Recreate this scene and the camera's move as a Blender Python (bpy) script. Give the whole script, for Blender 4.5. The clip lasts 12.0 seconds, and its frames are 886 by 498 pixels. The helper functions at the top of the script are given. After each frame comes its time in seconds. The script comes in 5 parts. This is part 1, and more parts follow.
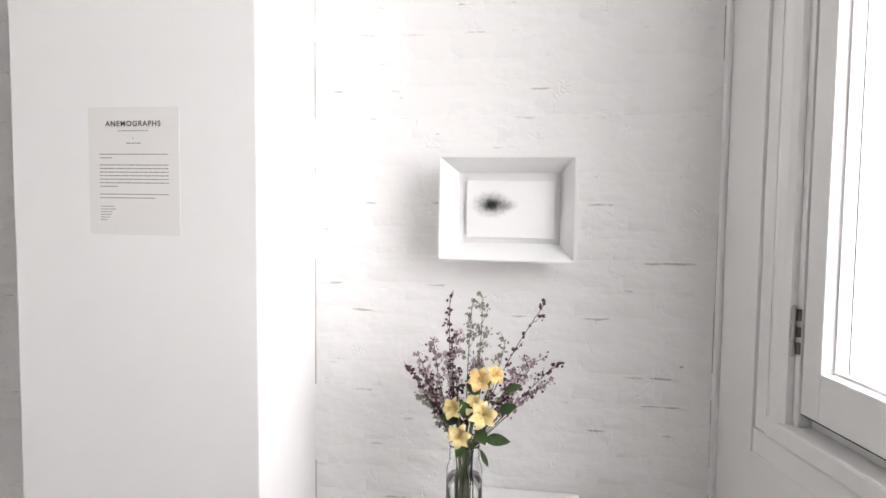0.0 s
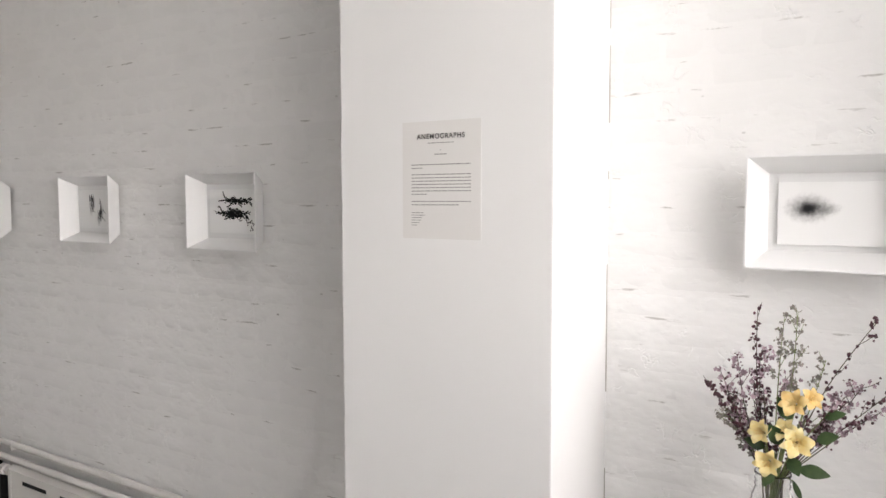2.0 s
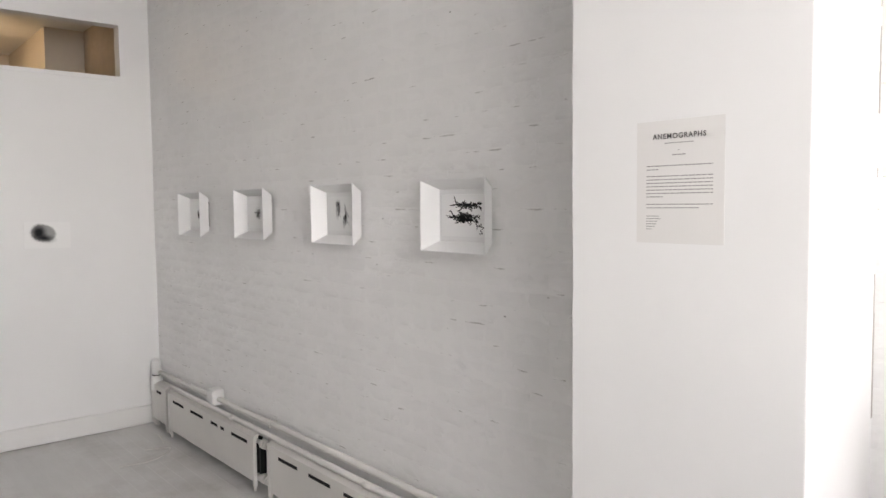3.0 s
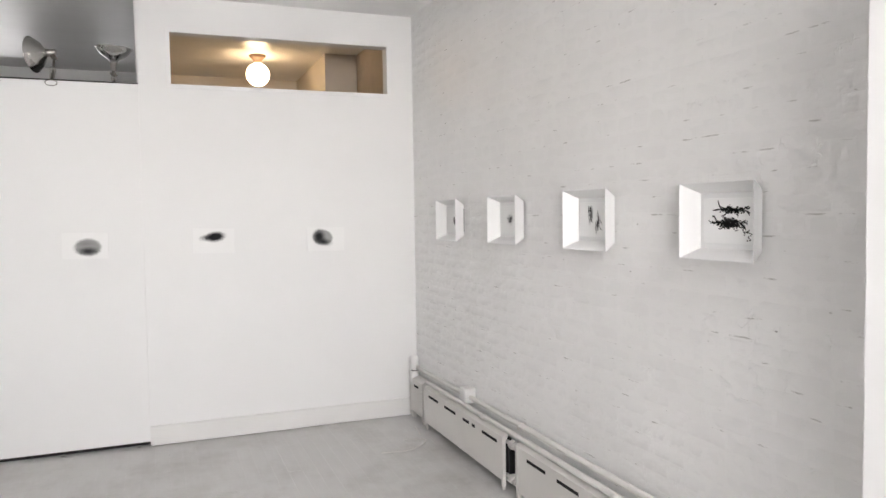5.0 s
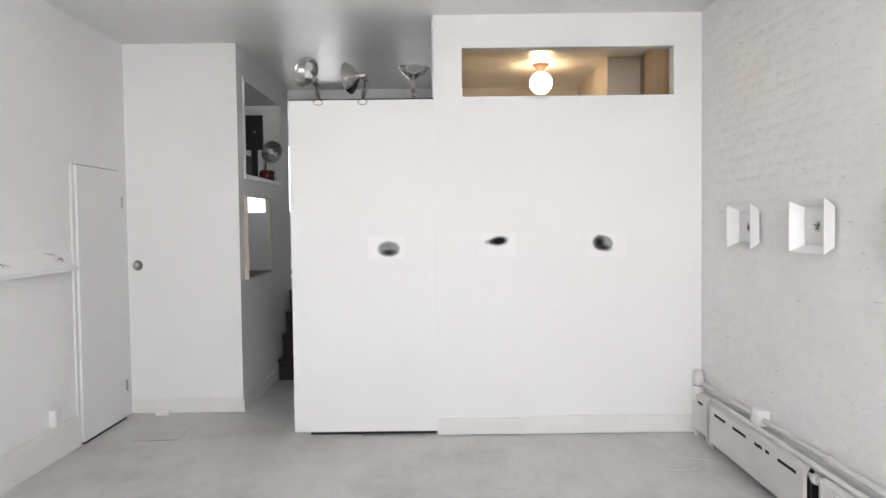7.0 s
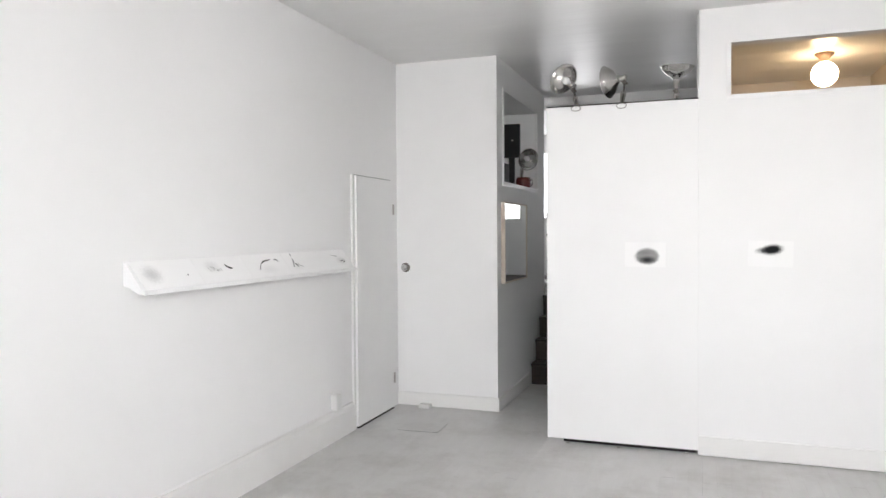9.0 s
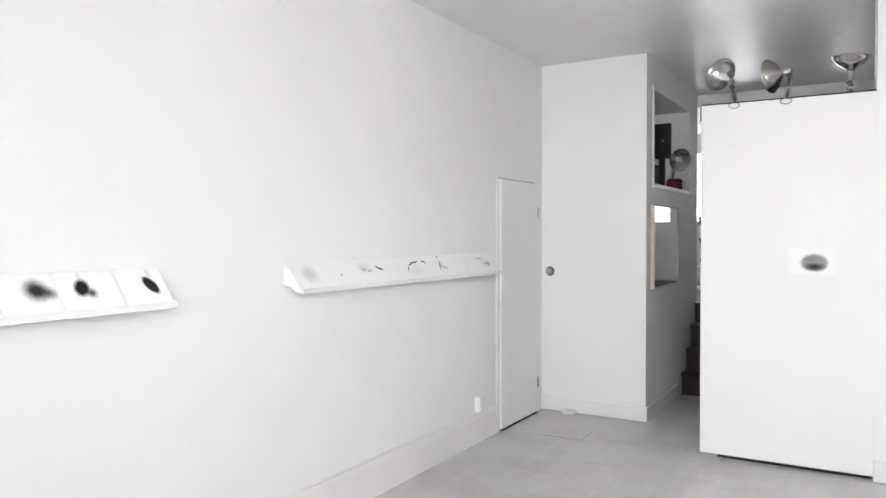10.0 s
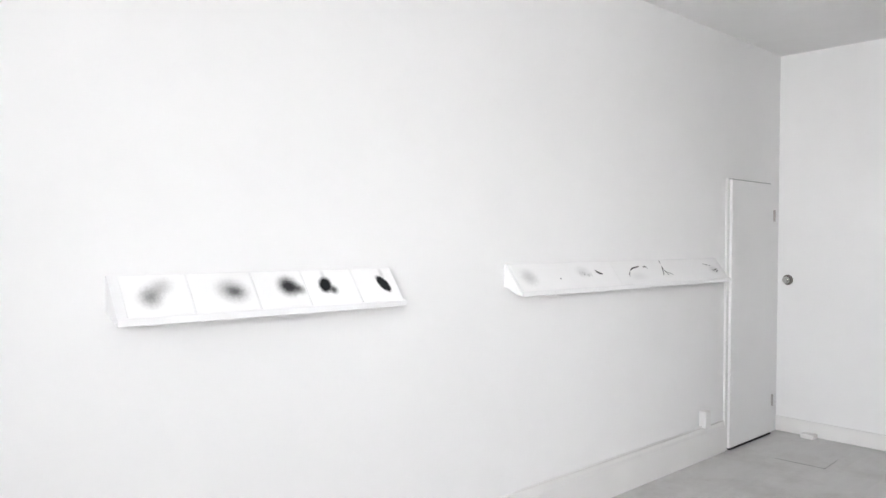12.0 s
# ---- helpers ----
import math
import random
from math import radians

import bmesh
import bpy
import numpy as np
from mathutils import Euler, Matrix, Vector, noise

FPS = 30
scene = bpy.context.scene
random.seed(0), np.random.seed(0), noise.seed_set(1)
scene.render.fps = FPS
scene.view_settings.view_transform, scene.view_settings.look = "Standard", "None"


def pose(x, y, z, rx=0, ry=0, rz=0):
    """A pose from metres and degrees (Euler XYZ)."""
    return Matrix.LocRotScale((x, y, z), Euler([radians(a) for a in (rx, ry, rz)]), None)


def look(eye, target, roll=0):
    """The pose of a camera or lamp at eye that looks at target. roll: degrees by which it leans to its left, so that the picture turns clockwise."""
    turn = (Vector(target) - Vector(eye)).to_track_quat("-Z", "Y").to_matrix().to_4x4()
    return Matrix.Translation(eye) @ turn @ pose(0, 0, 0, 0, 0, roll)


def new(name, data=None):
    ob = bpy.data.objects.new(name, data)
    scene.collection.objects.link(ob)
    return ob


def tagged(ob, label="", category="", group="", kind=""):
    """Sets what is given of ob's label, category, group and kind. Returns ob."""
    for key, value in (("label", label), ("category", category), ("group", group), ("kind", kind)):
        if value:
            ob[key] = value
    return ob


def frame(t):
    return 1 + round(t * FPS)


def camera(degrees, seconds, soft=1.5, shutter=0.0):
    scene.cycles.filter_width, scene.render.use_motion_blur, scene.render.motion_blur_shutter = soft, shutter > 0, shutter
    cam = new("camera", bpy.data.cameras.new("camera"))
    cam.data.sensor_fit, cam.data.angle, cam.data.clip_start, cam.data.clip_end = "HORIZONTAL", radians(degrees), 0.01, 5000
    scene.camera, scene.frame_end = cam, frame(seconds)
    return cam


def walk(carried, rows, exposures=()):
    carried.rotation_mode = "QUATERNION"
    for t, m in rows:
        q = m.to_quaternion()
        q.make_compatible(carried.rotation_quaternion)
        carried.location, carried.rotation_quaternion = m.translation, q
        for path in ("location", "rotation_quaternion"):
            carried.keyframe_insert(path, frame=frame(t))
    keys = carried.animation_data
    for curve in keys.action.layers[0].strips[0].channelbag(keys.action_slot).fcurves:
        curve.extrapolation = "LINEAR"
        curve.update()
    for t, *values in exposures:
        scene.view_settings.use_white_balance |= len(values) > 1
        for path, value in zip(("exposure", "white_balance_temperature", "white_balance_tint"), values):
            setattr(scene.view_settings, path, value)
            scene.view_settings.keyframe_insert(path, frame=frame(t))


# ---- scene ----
cam = camera(62.86, 12.0)
PATH = [
    (0.0, 0.103, -0.002, 1.55, 85.787, -0.614, -79.357),
    (0.5, 0.103, 0.006, 1.55, 85.818, -0.540, -74.708),
    (1.0, 0.102, 0.015, 1.55, 85.909, -0.317, -69.893),
    (1.5, 0.100, 0.024, 1.55, 85.986, -0.184, -64.369),
    (2.0, 0.096, 0.036, 1.55, 86.097, 0.073, -57.728),
    (2.5, 0.089, 0.051, 1.55, 86.295, 0.411, -48.425),
    (3.0, 0.082, 0.063, 1.55, 86.490, 0.572, -40.599),
    (3.2, 0.078, 0.067, 1.55, 86.552, 0.387, -37.580),
    (4.8, 0.061, 0.083, 1.55, 87.100, 0.849, -24.638),
    (5.0, 0.057, 0.086, 1.55, 87.187, 0.904, -21.477),
    (5.5, 0.047, 0.091, 1.55, 87.402, 0.763, -15.213),
    (6.0, 0.040, 0.094, 1.55, 87.563, 0.653, -11.246),
    (6.5, 0.032, 0.098, 1.55, 87.723, 0.763, -6.457),
    (7.0, 0.021, 0.101, 1.55, 87.916, 0.691, -0.008),
    (7.2, 0.018, 0.101, 1.55, 87.912, 0.528, 1.805),
    (8.8, -0.010, 0.102, 1.55, 88.451, 0.412, 17.480),
    (9.0, -0.014, 0.102, 1.55, 88.586, 0.384, 19.635),
    (9.5, -0.024, 0.100, 1.55, 88.722, 0.240, 25.346),
    (10.0, -0.033, 0.097, 1.55, 88.874, 0.094, 30.839),
    (10.5, -0.042, 0.094, 1.55, 88.950, -0.035, 35.861),
    (11.0, -0.050, 0.090, 1.55, 89.045, -0.172, 41.036),
    (11.5, -0.058, 0.085, 1.55, 89.098, -0.221, 45.971),
    (11.7, -0.060, 0.083, 1.55, 89.103, -0.372, 47.435),
    (12.0, -0.060, 0.083, 1.55, 89.103, -0.372, 47.635),
]
EXPOSURES = [(0.0, -0.13, 6650, 14), (1.0, -0.10, 6700, 14), (1.5, -0.15, 6800, 14), (2.5, -0.28, 6850, 14), (3.2, 0.02, 6750, 14), (5.0, 0.33, 6680, 13), (6.0, 0.37, 6580, 12), (7.0, 0.41, 6530, 12),
             (9.0, 0.60, 6500, 12), (10.5, 0.63, 6450, 12), (12.0, 0.62, 6400, 12)]
walk(cam, [(r[0], pose(*r[1:])) for r in PATH], EXPOSURES)

# ---- world and large lights ----
world = bpy.data.worlds.new("overcast_sky")
scene.world = world
world.use_nodes = True
wn = world.node_tree.nodes
sky = wn.new("ShaderNodeTexSky")
sky.sky_type, sky.sun_disc = "NISHITA", False
sky.sun_elevation, sky.sun_rotation = radians(40), radians(200)
world.node_tree.links.new(sky.outputs[0], wn["Background"].inputs[0])
wn["Background"].inputs[1].default_value = 0.12

# plan of the room, metres
BRICK_X, FAR_Y, CLOSET_Y, LEFT_X, CEIL_Z = 1.891, 5.346, 6.075, -2.58, 3.035
CORNER = (1.891, -0.331)            # where the window wall meets the brick wall
WINDOW_TURN = 194.0                 # the window wall is splayed by 14 degrees
COL_X, COL_Y0, COL_Y1 = 1.546, 0.67, 1.263
CLOSET_X = -1.655
BACK_Y = 8.2
SILL_Z, HEAD_Z = 1.146, 2.80
SASHES, SASH_W, STILE = 2, 1.08, 0.060
GLAZED = 0.362 + SASHES * SASH_W     # where the glazing ends along the window wall
WINDOW_M = pose(CORNER[0], CORNER[1], 0, 0, 0, WINDOW_TURN)


def window_light(name, s0, s1, z0, z1, out, tilt, watts):
    """Daylight just outside the panes, leaning so that it falls inwards and down."""
    data = bpy.data.lights.new(name, "AREA")
    data.shape, data.size, data.size_y, data.energy = "RECTANGLE", s1 - s0, z1 - z0, watts
    data.color = (1.0, 1.0, 1.0)
    ob = new(name, data)
    mid = WINDOW_M @ Vector(((s0 + s1) / 2, out, (z0 + z1) / 2))
    ahead = WINDOW_M @ Vector(((s0 + s1) / 2, out - 1, (z0 + z1) / 2 - math.tan(radians(tilt))))
    ob.matrix_world = look(mid, ahead)
    return ob


window_light("sky_daylight", -1.0, 4.6, 1.1, 6.3, 2.2, 6.0, 545.0)
window_light("window_daylight", 0.34, GLAZED, 1.00, 2.88, 0.30, 15.0, 26.0)
# daylight in the far window of the raised back room
far_light = bpy.data.lights.new("back_window_daylight", "AREA")
far_light.shape, far_light.size, far_light.size_y, far_light.energy = "RECTANGLE", 1.1, 1.1, 10.0
new("back_window_daylight", far_light).matrix_world = look((-2.05, 11.25, 2.25), (-2.05, 10.0, 2.25))


# ---- materials ----
def mat(name, color, rough=0.6, metal=0.0, spec=0.5):
    m = bpy.data.materials.new(name)
    m.use_nodes = True
    b = m.node_tree.nodes["Principled BSDF"]
    b.inputs["Base Color"].default_value = (*color, 1)
    b.inputs["Roughness"].default_value = rough
    b.inputs["Metallic"].default_value = metal
    b.inputs["Specular IOR Level"].default_value = spec
    return m


def nd(m, kind, **values):
    n = m.node_tree.nodes.new(kind)
    for k, v in values.items():
        n.inputs[k].default_value = v
    return n


def ln(m, a, b):
    m.node_tree.links.new(a, b)


def bsdf(m):
    return m.node_tree.nodes["Principled BSDF"]


def where_at(m, stretch=(1, 1, 1)):
    """World position, stretched, as texture place."""
    g = m.node_tree.nodes.new("ShaderNodeNewGeometry")
    mp = nd(m, "ShaderNodeMapping", Scale=stretch)
    ln(m, g.outputs["Position"], mp.inputs["Vector"])
    return mp.outputs["Vector"]


def noise_at(m, scale, stretch=(1, 1, 1), detail=4.0, rough=0.55):
    n = nd(m, "ShaderNodeTexNoise", Scale=scale, Detail=detail, Roughness=rough)
    ln(m, where_at(m, stretch), n.inputs["Vector"])
    return n.outputs["Fac"]


def ramp(m, fac, stops):
    r = m.node_tree.nodes.new("ShaderNodeValToRGB")
    e = r.color_ramp.elements
    while len(e) < len(stops):
        e.new(0.5)
    for el, (p, c) in zip(e, stops):
        el.position, el.color = p, (*c, 1) if len(c) == 3 else c
    ln(m, fac, r.inputs["Fac"])
    return r.outputs["Color"]


def mix(m, fac, a, b, mode="MIX"):
    n = m.node_tree.nodes.new("ShaderNodeMix")
    n.data_type, n.blend_type = "RGBA", mode
    for sock, v in ((n.inputs[0], fac), (n.inputs[6], a), (n.inputs[7], b)):
        if isinstance(v, (int, float)):
            sock.default_value = v
        elif isinstance(v, tuple):
            sock.default_value = (*v, 1)
        else:
            ln(m, v, sock)
    return n.outputs[2]


def bump(m, height, strength, distance):
    b = nd(m, "ShaderNodeBump", Strength=strength, Distance=distance)
    ln(m, height, b.inputs["Height"])
    last = bsdf(m).inputs["Normal"]
    if last.is_linked:
        ln(m, last.links[0].from_socket, b.inputs["Normal"])
    ln(m, b.outputs["Normal"], last)


def painted(name, color, rough=0.55, patch=0.03, grain=0.15, grain_scale=180, spec=0.35):
    """Paint on plaster or wood: faint clouds, roller grain."""
    m = mat(name, color, rough, 0, spec)
    dark = tuple(c * (1 - patch * 1.6) for c in color)
    ln(m, ramp(m, noise_at(m, 1.7), [(0.3, dark), (0.7, color)]), bsdf(m).inputs["Base Color"])
    bump(m, noise_at(m, grain_scale, detail=2.0), grain, 0.0006)
    bump(m, noise_at(m, 5.0, detail=3.0), 0.18, 0.006)
    return m


WHITE = painted("white_wall_paint", (0.872, 0.872, 0.868), patch=0.015)
COLUMN_PAINT = painted("smooth_column_paint", (0.835, 0.83, 0.825), 0.5, 0.02)
TRIM = painted("white_gloss_trim_paint", (0.84, 0.835, 0.822), 0.32, 0.04, 0.06, 90, 0.5)
FRAME_WHITE = painted("white_lacquer", (0.85, 0.85, 0.848), 0.38, 0.01, 0.04, 120, 0.4)
RAD_PAINT = painted("old_radiator_enamel", (0.74, 0.72, 0.69), 0.38, 0.06, 0.1, 60, 0.5)
WARM_WALL = painted("warm_back_room_plaster", (0.72, 0.66, 0.58), 0.7, 0.08)
ROUGH_WALL = painted("rough_back_room_plaster", (0.62, 0.54, 0.46), 0.8, 0.22, 0.4, 40)
bump(ROUGH_WALL, noise_at(ROUGH_WALL, 9.0, detail=5.0), 0.7, 0.03)
PAPER = painted("white_paper", (0.87, 0.87, 0.865), 0.75, 0.01, 0.05, 300, 0.2)
SIGN_PAPER = painted("grey_sign_paper", (0.77, 0.755, 0.738), 0.7, 0.02, 0.05, 300, 0.2)
INK = mat("black_ink", (0.012, 0.012, 0.013), 0.6)
SOFT_INK = mat("grey_ink", (0.10, 0.098, 0.095), 0.7)
PRINT_INK = mat("printed_text_ink", (0.29, 0.283, 0.275), 0.7)
TITLE_INK = mat("printed_title_ink", (0.06, 0.058, 0.056), 0.7)
# dark grey for the added panel that keeps the passage dim
BOUNCE_CUT = painted("bounce_cutting_grey", (0.13, 0.127, 0.123), 0.7)
# near black for dark joints and for shade painted into gaps
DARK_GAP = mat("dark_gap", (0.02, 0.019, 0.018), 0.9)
BLACK = mat("black_plastic", (0.015, 0.015, 0.016), 0.35)
RED = mat("dark_red_enamel", (0.13, 0.022, 0.018), 0.2)
STEEL = mat("worn_steel", (0.46, 0.44, 0.42), 0.34, 1.0)
DARK_STEEL = mat("tarnished_hinge_steel", (0.20, 0.185, 0.17), 0.38, 1.0)
HINGE_STEEL = mat("worn_hinge_steel", (0.42, 0.39, 0.36), 0.35, 1.0)
CHROME = mat("chrome_wire", (0.62, 0.61, 0.6), 0.22, 1.0)
MIRROR = mat("mirror_glass", (0.86, 0.88, 0.88), 0.02, 1.0)
LIGHT_WOOD = painted("pale_birch_wood", (0.68, 0.60, 0.51), 0.5, 0.1, 0.1, 70)

ALU = mat("spun_aluminium", (0.50, 0.49, 0.475), 0.2, 1.0)
bump(ALU, noise_at(ALU, 35, (1, 1, 4)), 0.12, 0.002)

STAIR_WOOD = mat("dark_stained_stair_wood", (0.06, 0.03, 0.02), 0.45)
ln(STAIR_WOOD, ramp(STAIR_WOOD, noise_at(STAIR_WOOD, 14, (1, 6, 6)), [(0.3, (0.014, 0.009, 0.007)), (0.7, (0.036, 0.019, 0.013))]),
   bsdf(STAIR_WOOD).inputs["Base Color"])

# painted brick: thick white paint with drips, chips, small dark pits and dirty lines along open joints
def brick_paint(name, spread):
    m = mat(name, (0.8, 0.79, 0.775), 0.5, 0, 0.4)
    col = ramp(m, noise_at(m, 2.3), [(0.3, (0.84, 0.834, 0.826)), (0.7, (0.88, 0.875, 0.868))])
    if spread:
        oi = m.node_tree.nodes.new("ShaderNodeObjectInfo")
        col = mix(m, 1.0, col, ramp(m, oi.outputs["Random"], [(0.0, (1 - spread, 1 - spread, 1 - spread)), (1.0, (1.0, 1.0, 1.0))]), "MULTIPLY")
    pits = nd(m, "ShaderNodeTexVoronoi", Scale=6.0)
    ln(m, where_at(m, (1, 0.8, 1.5)), pits.inputs["Vector"])
    pit = ramp(m, pits.outputs["Distance"], [(0.0, (0.9, 0.9, 0.9)), (0.02, (0.7, 0.7, 0.7)), (0.04, (0, 0, 0))])
    pit = mix(m, 1.0, pit, ramp(m, noise_at(m, 3.1, detail=1.0), [(0.49, (0, 0, 0)), (0.55, (1, 1, 1))]), "MULTIPLY")
    # height within the course, wavering a little, 0 at the joint
    g = m.node_tree.nodes.new("ShaderNodeNewGeometry")
    xyz = m.node_tree.nodes.new("ShaderNodeSeparateXYZ")
    ln(m, g.outputs["Position"], xyz.inputs[0])

    def calc(op, a, b):
        n = m.node_tree.nodes.new("ShaderNodeMath")
        n.operation = op
        for sock, v in zip(n.inputs, (a, b)):
            if isinstance(v, (int, float)):
                sock.default_value = v
            else:
                ln(m, v, sock)
        return n.outputs[0]

    waver = calc("MULTIPLY", noise_at(m, 12.0, (1, 1, 1), 2.0), 0.16)
    line = calc("PINGPONG", calc("ADD", calc("DIVIDE", xyz.outputs[2], 0.0696), calc("SUBTRACT", waver, 0.08)), 0.5)
    near = ramp(m, line, [(0.0, (1, 1, 1)), (0.02, (1, 1, 1)), (0.055, (0, 0, 0))])
    gaps = ramp(m, noise_at(m, 8.0, (1, 1.3, 5.0), 4.0, 0.65), [(0.585, (0, 0, 0)), (0.665, (1, 1, 1))])
    dirt = mix(m, 1.0, mix(m, 1.0, near, gaps, "MULTIPLY"), (0.62, 0.62, 0.62), "MULTIPLY")
    col = mix(m, dirt, col, (0.34, 0.315, 0.295))
    ln(m, mix(m, pit, col, (0.22, 0.2, 0.185)), bsdf(m).inputs["Base Color"])
    bump(m, noise_at(m, 130, detail=3.0), 0.22, 0.001)
    # hairline cracks and lips in the paint, here and there
    cells = nd(m, "ShaderNodeTexVoronoi", Scale=16.0)
    cells.feature = "DISTANCE_TO_EDGE"
    warp = nd(m, "ShaderNodeTexNoise", Scale=22.0, Detail=3.0)
    at = where_at(m, (1, 1, 0.75))
    ln(m, at, warp.inputs["Vector"])
    ln(m, mix(m, 0.10, at, warp.outputs["Color"]), cells.inputs["Vector"])
    seam = ramp(m, cells.outputs["Distance"], [(0.0, (1, 1, 1)), (0.035, (0, 0, 0))])
    seam = mix(m, 1.0, seam, ramp(m, noise_at(m, 9.0, detail=2.0), [(0.56, (0, 0, 0)), (0.64, (1, 1, 1))]), "MULTIPLY")
    bump(m, seam, 0.55, -0.004)
    bump(m, noise_at(m, 26, (1, 1, 0.6), 4.0), 0.5, 0.004)
    lumps = ramp(m, noise_at(m, 38, (1, 0.8, 1.2), 2.0), [(0.60, (0, 0, 0)), (0.74, (1, 1, 1))])
    bump(m, lumps, 0.22, 0.003)
    bump(m, noise_at(m, 7, (1, 0.7, 1.3), 3.0), 0.78, 0.016)
    return m


BRICK = brick_paint("white_painted_brick", 0.02)
MORTAR = brick_paint("white_painted_mortar", 0.0)

# grey painted floorboards, semi-gloss and scuffed
FLOOR = mat("grey_floor_paint", (0.5, 0.49, 0.475), 0.3, 0, 0.5)
oi = FLOOR.node_tree.nodes.new("ShaderNodeObjectInfo")
board = ramp(FLOOR, oi.outputs["Random"], [(0.0, (0.60, 0.595, 0.586)), (1.0, (0.62, 0.614, 0.605))])
scuff = ramp(FLOOR, noise_at(FLOOR, 5.0, (3, 0.7, 1), 6.0, 0.65), [(0.30, (0.93, 0.927, 0.92)), (0.7, (1, 1, 1))])
grime = ramp(FLOOR, noise_at(FLOOR, 1.6, (1, 1, 1), 6.0, 0.7), [(0.46, (1, 1, 1)), (0.62, (0.86, 0.85, 0.84)), (0.72, (0.76, 0.75, 0.735))])
scuff = mix(FLOOR, 1.0, scuff, grime, "MULTIPLY")
ln(FLOOR, mix(FLOOR, 1.0, board, scuff, "MULTIPLY"), bsdf(FLOOR).inputs["Base Color"])
ln(FLOOR, ramp(FLOOR, noise_at(FLOOR, 3.0, (2, 0.8, 1), 5.0), [(0.3, (0.30, 0.30, 0.30)), (0.7, (0.36, 0.36, 0.36))]), bsdf(FLOOR).inputs["Roughness"])
bump(FLOOR, noise_at(FLOOR, 30, (4, 0.25, 1), 4.0), 0.15, 0.002)

# glossy off-white ceiling with long shallow waves
CEIL = mat("glossy_ceiling_paint", (0.66, 0.655, 0.645), 0.34, 0, 0.5)
ln(CEIL, ramp(CEIL, noise_at(CEIL, 1.3, (0.6, 1.6, 1)), [(0.3, (0.81, 0.807, 0.80)), (0.7, (0.87, 0.867, 0.86))]), bsdf(CEIL).inputs["Base Color"])
bump(CEIL, noise_at(CEIL, 2.2, (0.35, 2.2, 1), 3.0), 0.4, 0.02)
bump(CEIL, noise_at(CEIL, 3.4, (0.16, 1.7, 1), 1.0), 0.25, 0.008)
bump(CEIL, noise_at(CEIL, 60, detail=2.0), 0.08, 0.001)

GLASS = mat("clear_glass", (1, 1, 1), 0.0, 0, 0.5)
bsdf(GLASS).inputs["Transmission Weight"].default_value = 1.0
bsdf(GLASS).inputs["IOR"].default_value = 1.45
PANE = mat("window_glass", (1, 1, 1), 0.0, 0, 0.5)
bsdf(PANE).inputs["Transmission Weight"].default_value = 1.0
bsdf(PANE).inputs["IOR"].default_value = 1.05
WATER = mat("water", (0.97, 0.98, 0.95), 0.0, 0, 0.5)
bsdf(WATER).inputs["Transmission Weight"].default_value = 1.0
bsdf(WATER).inputs["IOR"].default_value = 1.33

GLOBE = mat("lit_opal_globe", (1, 0.93, 0.8), 0.4)
bsdf(GLOBE).inputs["Emission Color"].default_value = (1.0, 0.72, 0.42, 1)
bsdf(GLOBE).inputs["Emission Strength"].default_value = 15.0
CONCRETE = painted("pale_concrete", (0.42, 0.41, 0.39), 0.8, 0.1, 0.3, 60)
PORCELAIN = mat("brown_porcelain_holder", (0.20, 0.13, 0.09), 0.35)


def leafy(name, a, b, rough=0.5):
    m = mat(name, a, rough)
    ln(m, ramp(m, noise_at(m, 60, detail=3.0), [(0.3, a), (0.7, b)]), bsdf(m).inputs["Base Color"])
    bsdf(m).inputs["Subsurface Weight"].default_value = 0.0
    return m


LEAF = leafy("dark_green_leaf", (0.022, 0.05, 0.014), (0.055, 0.10, 0.03))
STEM = leafy("woody_stem", (0.045, 0.04, 0.025), (0.10, 0.085, 0.05))
GREEN_STEM = leafy("green_stem", (0.12, 0.17, 0.05), (0.22, 0.26, 0.10))
PLUM = leafy("dark_plum_buds", (0.035, 0.010, 0.017), (0.11, 0.035, 0.05))
LILAC = leafy("lilac_florets", (0.26, 0.16, 0.21), (0.50, 0.38, 0.42))
PALE = leafy("pale_green_buds", (0.15, 0.145, 0.11), (0.34, 0.30, 0.28))
YELLOW = leafy("yellow_petals", (0.84, 0.66, 0.26), (0.90, 0.79, 0.45))
ORANGE = leafy("apricot_petals", (0.80, 0.54, 0.20), (0.88, 0.70, 0.34))


